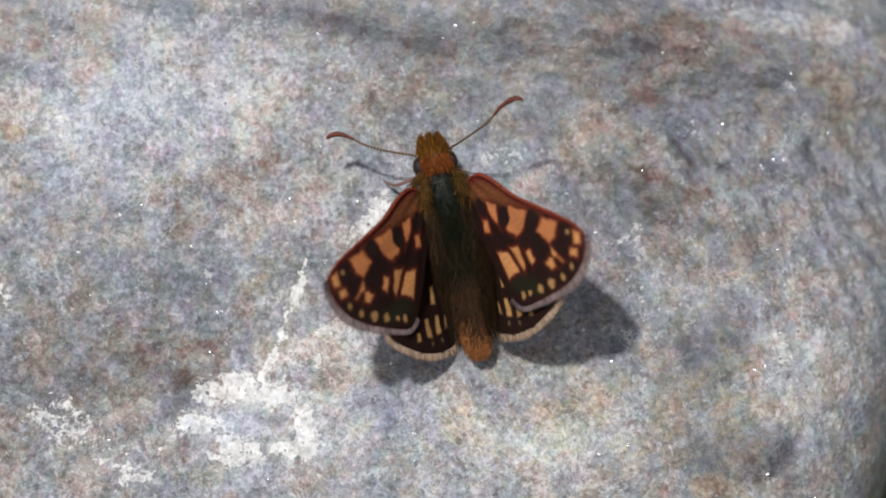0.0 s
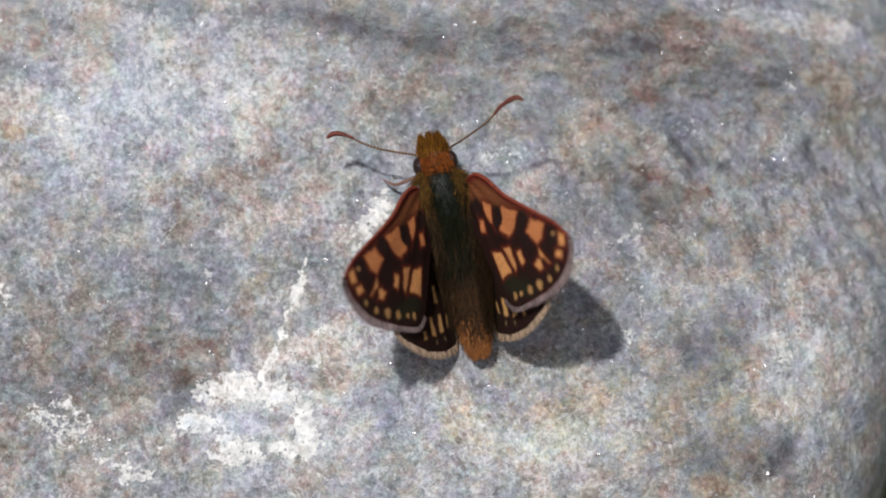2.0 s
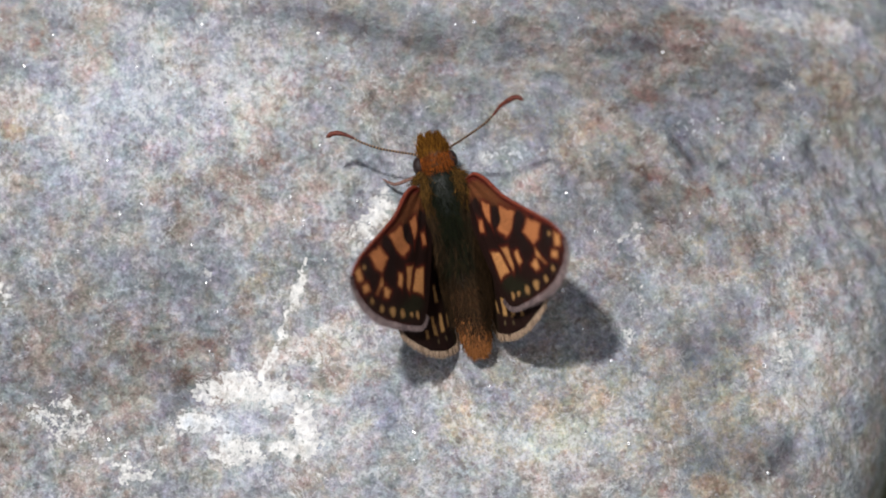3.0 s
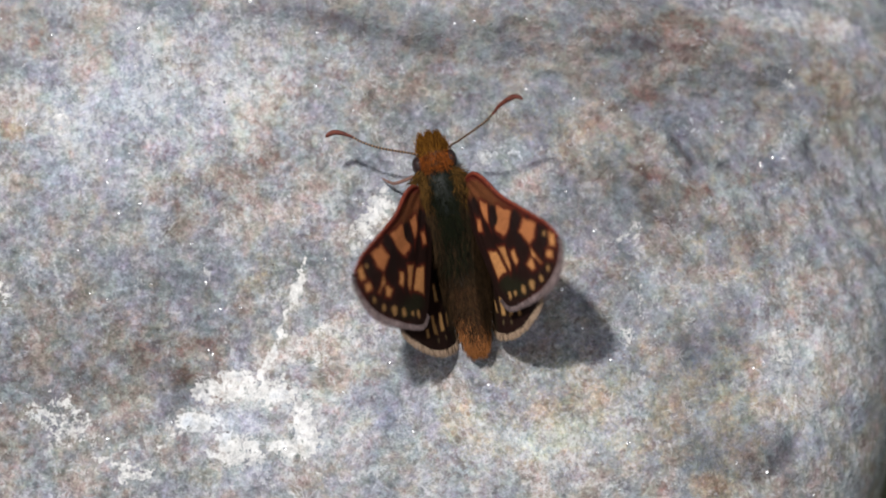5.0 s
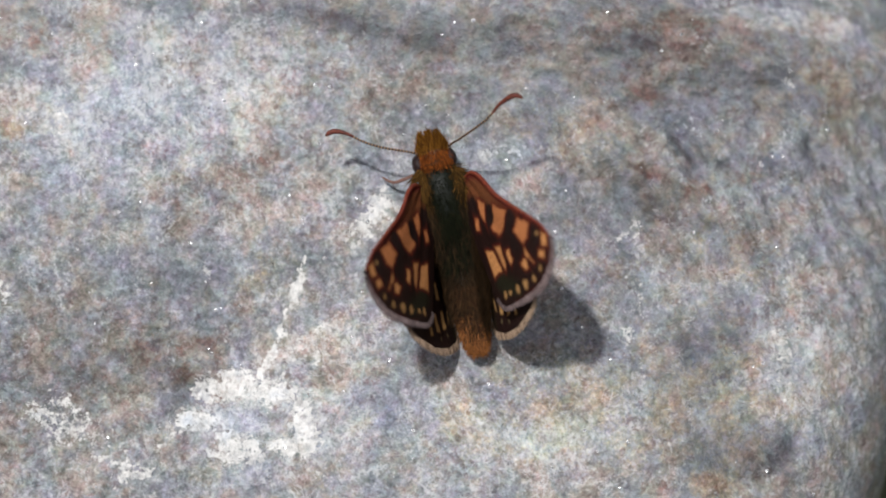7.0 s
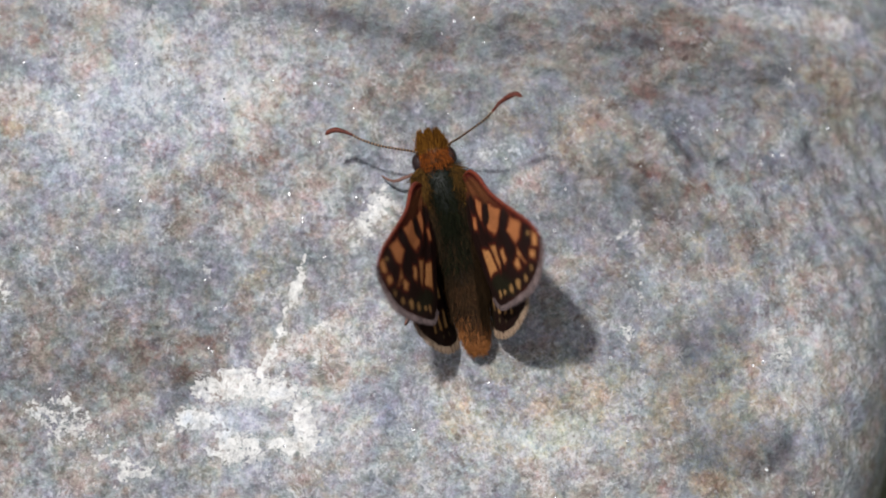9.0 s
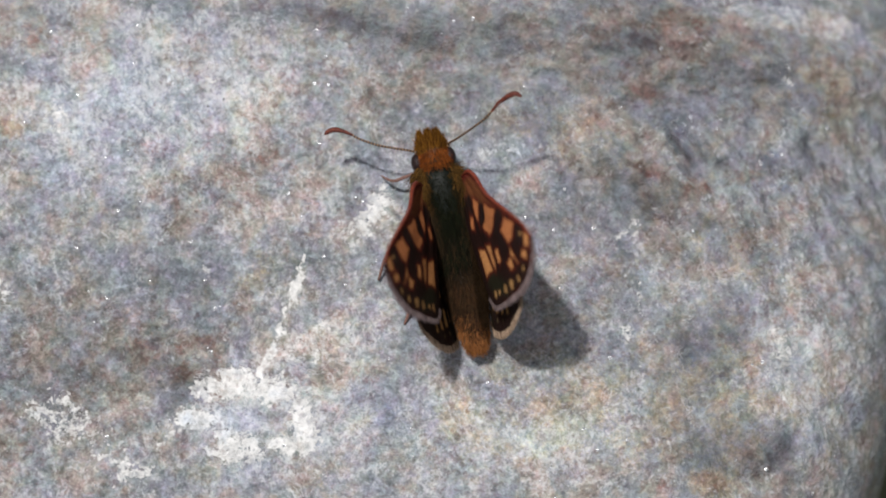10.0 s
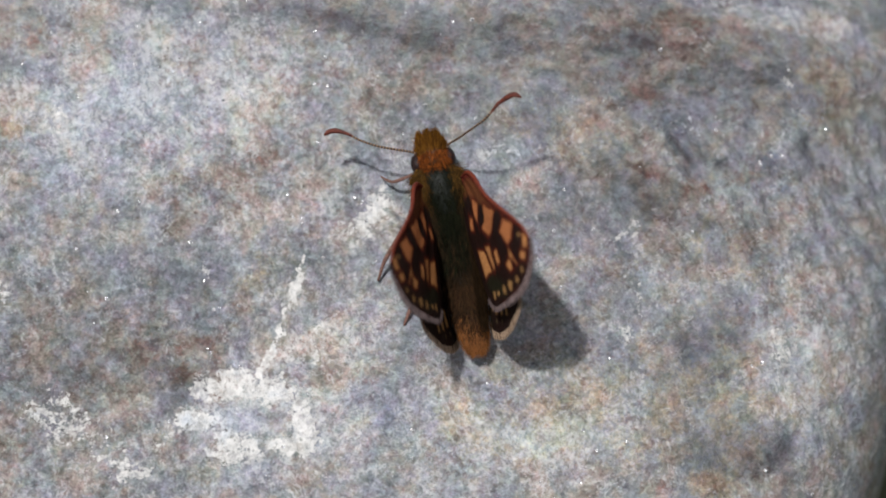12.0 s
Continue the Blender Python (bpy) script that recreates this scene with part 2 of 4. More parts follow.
    relief = m.bump(m.math("ADD", grain, m.math("MULTIPLY", dust, 0.5)), 0.00022, 0.8)
    relief = m.bump(crust, 0.00012, 0.6, relief)
    spread = m.add("ShaderNodeVectorMath", {0: tilt, "Scale": m.math("MULTIPLY", flake, 0.85)}, operation="SCALE").outputs[0]
    turned = m.add("ShaderNodeVectorMath", {0: relief, 1: spread}, operation="ADD").outputs[0]
    turned = m.add("ShaderNodeVectorMath", {0: turned}, operation="NORMALIZE").outputs[0]
    m.set(Base_Color=m.mix(flake, colour, (0.8, 0.8, 0.81)), Metallic=m.math("MULTIPLY", flake, 0.85),
          Roughness=m.math("SUBTRACT", 0.75, m.math("MULTIPLY", flake, 0.48)), Normal=turned)
    m.shader.inputs["Specular IOR Level"].default_value = 0.3
    return m.material


def ground_material():
    m = Nodes("damp_earth")
    at = m.millimetres()
    clod = m.noise(at, 0.12, 6, 0.65)
    colour = m.ramp(clod, [(0.3, (0.065, 0.07, 0.038)), (0.55, (0.14, 0.15, 0.085)), (0.75, (0.23, 0.225, 0.15))])
    m.set(Base_Color=colour, Roughness=0.95, Normal=m.bump(clod, 0.004))
    return m.material


def wing_material():
    """Overlapping wing scales; the markings come with the wing."""
    m = Nodes("wing_scales")
    at = m.millimetres()
    hue = m.add("ShaderNodeAttribute", attribute_name="markings").outputs["Color"]
    fine = m.noise(at, 9.0, 3, 0.65)
    hue = m.mix(1.0, hue, m.ramp(fine, [(0.3, (0.62, 0.60, 0.58)), (0.5, (1, 1, 1)), (0.7, (1.35, 1.33, 1.3))]), "MULTIPLY")
    m.set(Base_Color=hue, Roughness=0.7, Normal=m.bump(fine, 0.00004, 0.7))
    m.shader.inputs["Specular IOR Level"].default_value = 0.1
    return m.material


def fur_material(name, low, high, gloss=0.75):
    """Hair-like scales, every strand a little different."""
    m = Nodes(name)
    pick = m.add("ShaderNodeNewGeometry").outputs["Random Per Island"]
    m.set(Base_Color=m.mix(pick, low, high), Roughness=gloss)
    m.shader.inputs["Specular IOR Level"].default_value = 0.05
    return m.material


def skin_material(name, low, high, roughness=0.5, scale=4.0):
    m = Nodes(name)
    spots = m.noise(m.millimetres(), scale, 4, 0.7)
    m.shader.inputs["Specular IOR Level"].default_value = 0.5 if roughness < 0.3 else 0.2
    m.set(Base_Color=m.ramp(spots, [(0.35, low), (0.65, high)]), Roughness=roughness, Normal=m.bump(spots, 0.00006, 0.6))
    return m.material


def ringed_material():
    """Antenna stalk: dark rings on pale ochre."""
    m = Nodes("ringed_stalk")
    along = m.mask("along")
    ring = m.math("LESS_THAN", m.math("FRACT", m.math("MULTIPLY", along, 21.0)), 0.62)
    m.set(Base_Color=m.mix(ring, (0.25, 0.15, 0.085), (0.020, 0.011, 0.009)), Roughness=0.55)
    return m.material


STONE = stone_material()
EARTH = ground_material()
WING = wing_material()
EYE_DARK = skin_material("eye", (0.008, 0.004, 0.004), (0.022, 0.010, 0.009), 0.4, 12.0)
HEAD_SKIN = skin_material("head_skin", (0.03, 0.012, 0.004), (0.10, 0.04, 0.010))
THORAX_SKIN = skin_material("thorax_skin", (0.003, 0.005, 0.004), (0.008, 0.010, 0.006))
ABDOMEN_SKIN = skin_material("abdomen_skin", (0.008, 0.005, 0.003), (0.022, 0.013, 0.007))
COLLAR_FUR = fur_material("collar_fur", (0.04, 0.010, 0.003), (0.22, 0.060, 0.010))
GOLD_FUR = fur_material("gold_fur", (0.020, 0.008, 0.003), (0.25, 0.105, 0.015))
GREEN_FUR = fur_material("olive_fur", (0.0018, 0.0026, 0.0015), (0.010, 0.0115, 0.0045))
BROWN_FUR = fur_material("brown_fur", (0.009, 0.006, 0.0036), (0.034, 0.019, 0.009))
DUSK_FUR = fur_material("dusk_fur", (0.003, 0.002, 0.0013), (0.046, 0.026, 0.012))
STRAY_FUR = fur_material("stray_fur", (0.004, 0.003, 0.0015), (0.056, 0.032, 0.014))
SHOULDER_FUR = fur_material("shoulder_fur", (0.010, 0.007, 0.003), (0.14, 0.068, 0.016))
RUMP_FUR = fur_material("rump_fur", (0.022, 0.011, 0.0055), (0.080, 0.037, 0.016))
TAIL_FUR = fur_material("tail_fur", (0.06, 0.022, 0.008), (0.32, 0.125, 0.040))
FORE_FRINGE = fur_material("fore_fringe", (0.040, 0.029, 0.030), (0.27, 0.20, 0.195))
HIND_FRINGE = fur_material("hind_fringe", (0.10, 0.065, 0.042), (0.54, 0.39, 0.28))
STALK = ringed_material()
CLUB = skin_material("club", (0.034, 0.009, 0.008), (0.15, 0.036, 0.020), 0.5, 6.0)
COSTA = skin_material("costa", (0.095, 0.015, 0.010), (0.21, 0.042, 0.019), 0.6, 5.0)
LEG_SKIN = skin_material("leg_skin", (0.09, 0.048, 0.038), (0.23, 0.125, 0.10), 0.55, 6.0)


# ---- the stone and the ground ----
PALE = [
    (-12.39, -8.03, 2.2, 1.2, 15, 0.95), (-11.58, -11.58, 2.4, 1.2, 0, 0.88), (-7.84, -10.45, 1.2, 2.2, 5, 1.0), (-9.00, -11.58, 1.6, 0.8, 0, 0.8),
    (-9.81, -8.19, 2.2, 1.2, 0, 0.9), (-13.19, -9.81, 1.9, 1.2, 0, 0.62), (-21.74, -9.81, 3.0, 1.5, -20, 0.74), (-19.81, -11.26, 2.6, 1.6, -20, 0.6),
    (-14.97, -10.29, 2.4, 1.4, 0, 0.6), (-7.23, -6.10, 3.2, 2.2, 20, 0.52), (-3.94, 1.97, 2.8, 1.3, 52, 0.74), (-25.13, -2.71, 1.0, 1.1, 0, 0.6),
    (-13.68, 9.71, 4.5, 3.0, 0, 0.48), (-22.23, 7.29, 1.8, 1.4, 0, 0.62), (-17.87, -12.87, 3.4, 1.2, 10, 0.55), (19.71, -6.42, 1.6, 4.5, 8, 0.48)]
PALE += [(14.55, 6.97, 1.3, 0.8, -40, 0.6), (19.87, 10.03, 0.5, 1.2, 10, 0.6), (11.16, 0.68, 0.9, 1.8, 20, 0.38), (10.52, -5.13, 0.5, 1.5, 0, 0.6)]
RUST = [
    (-10.77, 4.87, 5.0, 3.0, 20, 0.6), (-16.42, -6.42, 3.0, 1.3, 5, 0.75), (-13.35, -5.77, 1.6, 0.9, 0, 0.8), (-8.19, 9.71, 2.5, 1.2, 0, 0.8),
    (-22.71, 11.65, 3.5, 1.0, -10, 0.55), (-24.81, 6.65, 0.9, 0.7, 0, 1.0), (12.77, 12.13, 8.0, 1.2, -8, 0.5), (-1.42, 10.03, 3.5, 1.8, 10, 0.55),
    (15.35, -13.52, 1.2, 0.6, 0, 1.0), (17.61, 4.06, 1.0, 0.5, 0, 1.0), (15.03, 3.42, 0.7, 0.5, 0, 1.0), (-6.58, -8.03, 2.5, 1.2, 0, 0.6),
    (22.45, 9.39, 2.0, 3.0, 0, 0.4), (11.81, 8.90, 1.3, 0.5, -20, 1.0), (-4.65, -3.19, 2.4, 1.2, 20, 0.2)]
# biotite clots; the long, broad far-side rows put shade into the colour
DARK = [
    (-16.58, -6.26, 3.0, 1.1, 5, 0.65), (-14.65, -8.03, 1.8, 1.0, 30, 0.9), (-14.00, -2.39, 2.4, 1.3, -20, 0.55), (-4.65, 12.77, 7.0, 0.9, -8, 0.6),
    # the thin row leaning at -55 paints shade into the cleft
    (2.77, 12.77, 3.5, 1.2, -10, 0.6), (11.81, 3.10, 3.0, 1.3, -35, 0.6), (13.74, 6.00, 2.1, 0.4, -55, 0.8), (16.32, 4.55, 1.0, 0.5, -30, 0.9),
    (14.71, -5.77, 3.0, 2.2, 20, 0.5), (12.77, 11.65, 5.0, 0.7, -12, 0.6), (22.45, 4.55, 0.7, 1.8, 25, 0.6), (-19.48, 1.65, 1.5, 1.2, 0, 0.5),
    (18.90, -12.23, 1.6, 1.8, 40, 0.6), (-3.68, -8.35, 2.4, 1.6, 0, 0.45), (8.90, -3.84, 2.0, 1.4, 0, 0.4), (-9.48, -9.81, 1.3, 0.7, 0, 0.7), (12.77, 10.03, 11.0, 4.5, -10, 0.3)]
BLUE = [
    (-18.03, 7.29, 4.5, 3.4, 30, 0.9), (-20.45, 4.87, 3.0, 2.2, 0, 0.7), (-14.65, -2.55, 3.5, 2.2, -15, 0.45), (3.74, 5.35, 2.6, 0.9, 0, 0.9),
    (-2.71, -9.00, 3.2, 1.6, 0, 0.8), (-12.39, -9.81, 2.2, 1.3, 0, 1.0), (9.55, 1.32, 3.0, 2.4, 0, 0.6), (14.39, 7.29, 1.6, 1.2, 40, 0.8),
    (18.90, 4.55, 2.4, 2.0, 0, 0.6), (11.81, -3.84, 4.0, 2.0, 30, 0.6), (-22.06, -4.81, 3.0, 1.6, 0, 0.2), (-4.65, 5.19, 2.0, 1.2, 0, 0.6)]
RUST += [(-19.48, -8.03, 8.0, 5.0, 10, 0.45), (-5.94, -6.42, 4.0, 3.0, 0, 0.2),
    (-16.58, 5.52, 1.3, 0.9, 0, 0.8), (-6.39, 10.10, 1.2, 0.7, 0, 0.8), (-14.87, -7.16, 1.0, 0.7, 0, 1.0), (9.13, 12.06, 2.2, 0.6, -10, 0.7),
    (11.74, 4.45, 1.3, 0.5, -20, 0.7), (14.32, 3.52, 0.9, 0.6, 0, 0.9), (-4.45, -7.58, 1.2, 0.8, 0, 0.8), (20.84, -4.13, 2.0, 1.0, 10, 0.7),
    (12.16, -13.90, 1.0, 0.6, 0, 0.9), (13.90, 13.13, 1.8, 0.7, -5, 0.9), (-11.74, 7.77, 1.2, 0.9, 0, 0.7)]
# the row leaning at -35 darkens the lower-right groove as shade would
DARK += [
    (-6.84, -7.23, 1.6, 1.1, 0, 0.6), (12.16, 2.06, 1.4, 0.7, -30, 0.9), (19.10, 4.61, 1.2, 0.8, -20, 0.75), (15.19, 11.00, 2.4, 0.4, -15, 0.7),
    (19.55, -11.84, 0.9, 1.2, -35, 0.8), (-23.52, 3.10, 1.2, 0.8, 0, 0.5), (-14.00, -10.29, 0.7, 0.5, 0, 0.8), (-4.65, -8.52, 1.4, 0.8, 0, 0.5)]
PALE += [(-3.58, 9.87, 1.4, 1.0, 0, 0.5), (-0.61, 7.94, 1.0, 0.7, -30, 0.5), (21.16, 13.42, 2.2, 0.6, -8, 0.4), (-16.42, -11.58, 1.2, 0.8, 20, 0.55)]
PALE += [
    (-13.95, -9.97, 1.61, 0.84, 0, 0.98), (-11.86, -11.40, 1.48, 1.09, -10, 1), (-8.97, -11.50, 1.35, 0.58, 0, 0.95), (-13.47, -1.59, 0.51, 1.29, -10, 0.62),
    (-17.49, -13.12, 1.93, 0.71, 5, 0.68), (-6.88, -13.12, 0.77, 1.29, 0, 0.62), (-4.63, -5.16, 1.61, 0.96, 10, 0.42), (14.66, 6.79, 1.61, 0.64, -42, 0.6),
    (12.09, -4.84, 0.26, 2.25, 0, 0.5), (19.81, 10.26, 0.26, 0.84, 0, 0.6), (11.13, 0.68, 1.93, 0.96, 0, 0.42), (2.93, 5.29, 2.06, 0.77, 0, 0.62),
    (19.32, -6.46, 0.96, 0.45, -60, 0.6), (22.70, -11.33, 0.32, 1.29, -5, 0.5)]
PALE += [(-22.32, -9.32, 1.16, 0.64, -10, 0.58), (-20.06, -10.10, 1.09, 0.58, -20, 0.58), (-18.59, -12.37, 0.96, 0.51, 20, 0.54), (-16.33, -11.40, 0.96, 0.45, 10, 0.55)]
# pinkish cream, maroon and steel-blue stains; the first CREAM row brightens a ridge
CREAM = [
    (14.98, 6.79, 1.61, 0.71, -42, 0.95), (-5.27, -4.84, 2.25, 1.29, 15, 0.7), (-5.92, -5.49, 2.73, 1.45, 15, 0.8), (-3.02, 1.98, 1.45, 0.96, 40, 0.9), (-7.85, -6.79, 1.29, 0.96, 0, 0.5), (-9.13, 10.75, 2.25, 1.29, -15, 0.4),
    (-1.25, 9.13, 1.61, 1.29, 0, 0.55), (8.23, 7.83, 1.29, 0.96, -30, 0.5), (19.49, -1.92, 1.93, 1.93, 0, 0.35), (9.84, -10.04, 2.89, 1.93, 0, 0.45),
    (18.20, -9.06, 1.29, 0.80, 20, 0.6), (-21.03, 7.18, 1.45, 0.96, 0, 0.6), (-15.56, 13.02, 2.89, 0.64, -10, 0.5), (9.84, 0.68, 1.93, 0.96, -10, 0.6),
    (-10.10, -1.27, 1.61, 0.45, 15, 0.5), (20.77, -6.46, 1.93, 1.61, 30, 0.5)]
# the first row is shade painted along the cleft
MAROON = [
    (13.54, 6.20, 1.29, 0.29, -58, 0.8), (-17.17, -5.88, 1.45, 0.58, 10, 0.9), (-13.47, -5.55, 1.61, 0.45, 10, 0.9), (-14.92, -7.60, 0.80, 0.90, 0, 0.9), (-14.76, -11.33, 0.58, 0.80, 0, 0.9),
    (11.45, 4.58, 1.45, 0.39, -20, 0.9), (13.05, 1.59, 1.45, 0.45, -10, 0.7), (11.77, 2.96, 0.90, 0.32, -25, 0.8), (14.50, 13.51, 1.93, 0.80, -10, 0.8),
    (8.87, 12.37, 1.61, 0.71, -10, 0.7), (-6.88, 13.35, 1.93, 0.51, -10, 0.7), (22.06, 4.90, 0.45, 0.84, 30, 0.6), (13.95, 3.44, 0.48, 0.48, 0, 0.7),
    (16.98, 3.77, 0.48, 0.39, 0, 0.7), (-21.41, 3.77, 0.32, 0.51, 0, 0.7), (5.66, 13.61, 1.29, 0.32, 0, 0.5)]
# the first row is the cleft's shade put into the colour
STEEL = [
    (13.63, 6.20, 2.12, 0.71, -57, 1), (12.25, 7.34, 0.96, 0.71, -40, 0.7), (9.84, 0.03, 1.29, 0.45, -20, 0.5),
    (19.00, 5.07, 1.29, 0.90, 0, 0.8), (19.49, 3.54, 0.71, 0.45, 0, 0.8), (15.14, -3.86, 1.93, 1.61, -30, 0.6), (14.82, -6.46, 1.93, 0.96, 0, 0.6),
    (-3.02, -9.87, 1.45, 0.96, 0, 0.7), (-1.41, -9.06, 1.29, 0.64, 0, 0.5), (-12.35, -3.86, 1.93, 0.96, -15, 0.6), (-22.32, 3.93, 1.93, 1.61, 0, 0.5),
    (13.70, -10.36, 1.29, 1.29, 0, 0.5), (15.31, -12.63, 1.93, 0.96, 0, 0.6)]
OCHRE = [
    (6.97, -9.97, 4.5, 2.2, 20, 0.9), (18.58, -9.16, 2.6, 1.8, 30, 0.8), (2.13, -10.29, 3.0, 2.0, 0, 0.8), (11.81, -7.06, 3.0, 2.0, 0, 0.5),
    (15.35, -13.52, 2.0, 1.2, 0, 0.8), (22.13, 9.06, 2.4, 3.0, 0, 0.6), (-10.77, -1.90, 2.4, 1.2, 20, 0.6), (-24.65, 6.81, 1.2, 0.8, 0, 0.8), (5.68, 6.81, 3.0, 1.6, -20, 0.5), (11.81, -9.32, 12.0, 5.0, 0, 0.6), (14.5, -1.0, 7.0, 3.5, 0, 0.35), (7.0, 7.0, 4.0, 2.0, -20, 0.5)]
# broad lighter (+) and darker (-) fields of the stone; dark far-side rows paint in shade
FIELD = [
    (-13.68, 9.71, 8.0, 5.0, 0, 0.45), (-21.74, 6.81, 4.0, 3.0, 0, 0.25), (-6.90, -6.42, 5.0, 3.2, 20, 0.22), (-10.13, -9.81, 4.5, 2.6, 0, 0.35),
    (20.52, -5.13, 3.0, 8.0, 5, 0.40), (3.10, -10.94, 9.0, 2.6, 0, 0.30), (3.42, 5.35, 3.2, 1.6, 0, 0.15), (-0.45, 8.42, 5.0, 3.0, 0, -0.30), (9.55, 0.68, 2.5, 3.0, 0, -0.2), (-19.16, -4.16, 8.0, 4.0, 10, -0.25)]
FIELD += [
    (11.81, 3.90, 6.0, 4.5, -30, -0.28), (12.77, 11.00, 10.0, 3.6, -10, -0.55), (-4.32, 12.94, 9.0, 1.4, -8, -0.4), (15.03, -6.74, 3.5, 3.5, 0, -0.25),
    (-13.68, -1.90, 4.0, 2.4, -15, -0.05), (20.84, 13.58, 4.0, 1.0, -8, 0.5), (16.65, -12.23, 4.0, 2.5, 0, -0.2), (22.77, 6.81, 3.0, 4.0, 0, -0.1), (19.87, 0.03, 5.0, 3.0, 0, -0.4),
    (15.63, -11.98, 3.54, 1.77, 0, -0.4), (6.46, 1.49, 1.61, 1.61, 0, -0.35), (-21.99, -6.95, 4.82, 2.57, 0, -0.3), (10.80, 3.93, 2.25, 1.29, -30, -0.3)]
# veins, cracks and low ridges: from, to, half-width, height
SEAMS = [
    (-7.68, -0.77, -9.16, -5.13, 0.14, 0.10), (8.42, 4.55, 9.39, 2.77, 0.16, -0.18), (-15.61, -7.06, -14.16, -9.00, 0.3, -0.16), (-11.10, -9.81, -8.19, -9.65, 0.6, -0.22),
    (12.90, 7.70, 14.50, 4.90, 0.65, -0.60), (13.95, 7.60, 15.90, 5.20, 0.80, 0.42), (21.10, 6.50, 22.80, 3.40, 0.55, -0.60), (20.20, 7.30, 22.00, 2.60, 0.80, 0.28),
    (10.90, 3.30, 13.20, 1.40, 0.55, -0.30), (14.70, 4.70, 16.60, 4.90, 0.30, -0.22), (14.70, 4.70, 15.60, 2.40, 0.30, -0.20), (18.60, -13.40, 20.50, -10.90, 0.55, -0.40),
    (5.20, 3.80, 6.20, 4.70, 0.12, -0.12), (19.0, -13.9, 21.0, -11.0, 0.7, 0.20), (11.2, 9.3, 14.6, 8.6, 0.35, -0.22), (9.2, 12.3, 16.5, 11.6, 0.6, -0.30)]


def shelf(x, y):
    """How far a place belongs to the level-banded far side of the stone."""
    return 1 / (1 + np.exp(-(y - 8.6 + 0.05 * x) / 0.9))


def stone_height(x, y):
    """Relief of the stone's top, in millimetres over the smooth cobble."""
    h = 1.3 * fractal(x, y, 0.055, 2, 3) + 0.55 * fractal(x, y, 0.22, 3, 5) + 0.16 * fractal(x, y, 1.1, 3, 9, 0.6)
    rough = np.clip(1 / (1 + np.exp(-(x - 8 + 0.3 * y) / 2.0)), 0, 1) * np.clip((y + 8) / 8, 0.25, 1)
    along, across = 0.55 * x - 0.83 * y, 0.83 * x + 0.55 * y
    steep = np.abs(fractal(along * 0.4, across, 0.38, 5, 13, 0.6))
    flat = np.abs(fractal((0.98 * x - 0.17 * y) * 0.35, 0.17 * x + 0.98 * y, 0.45, 5, 15, 0.6))
    h = h + rough * (1.1 * (steep + (flat - steep) * shelf(x, y)) - 0.4)
    far = y - (13.1 - 0.10 * (x + 12))
    h = h + 1.5 / (1 + np.exp(-far * 1.5)) * (1 / (1 + np.exp(-(x + 13) * 0.5)))
    h = h - 7.0 / (1 + np.exp(-(0.45 * x + 0.9 * y - 20.5) / 4.0))
    for x0, y0, x1, y1, width, lift in SEAMS:
        d, f = near_line(x + 0.6 * fractal(x, y, 0.9, 3, 21), y + 0.6 * fractal(x, y, 0.9, 3, 22), x0, y0, x1, y1)
        h = h + lift * np.exp(-(d / width) ** 2)
    h = h + 0.10 * np.clip(blobs(x, y, PALE) - 0.5, 0, 1)
    calm = np.exp(-(((x - 0.8) / 4.0) ** 2 + ((y + 0.5) / 6.0) ** 2))
    swell = 1.2 * np.exp(-(((x + 2.5) / 3.2) ** 2 + ((y + 7.0) / 4.0) ** 2))
    return h * (1 - 0.75 * calm) + swell


def cobble(name, cx, cy, rx, ry, thick, rings, spokes, material, relief):
    """A water-worn cobble: flattened, rounded, with relief. Its top touches z = 0 at its middle."""
    turn = np.linspace(0, 2 * np.pi, spokes, endpoint=False)
    top = np.sin(np.linspace(0.0, np.pi / 2, rings))
    under = top[::-6][1:]
    rho = np.concatenate([np.maximum(top, 0.0015), np.maximum(under, 0.0015)])
    sign = np.concatenate([np.ones(len(top)), -np.ones(len(under))])
    out, way = np.meshgrid(rho, turn, indexing="ij")
    square = out / (np.abs(np.cos(way)) ** 3.8 + np.abs(np.sin(way)) ** 3.8) ** (1 / 3.8)
    x, y = cx + rx * square * np.cos(way), cy + ry * square * np.sin(way)
    x = x + 0.14 * y
    shoulder = np.clip(1 - out ** 6.0, 0, 1) ** (1 / 4.8)
    z = thick * (shoulder * sign[:, None] - 1)
    z = z + relief(x, y) * np.where(sign[:, None] > 0, 1.0, 0.3)
    wobble = 1 + 0.02 * fractal(np.cos(way) * 2, np.sin(way) * 2, 1.0, 3, 31) * out
    x, y = cx + (x - cx) * wobble, cy + (y - cy) * wobble
    data = grid_mesh(name, np.stack([x, y, z], -1).reshape(-1, 3) * MM, len(rho), spokes, True)
    return data, x.ravel(), y.ravel()


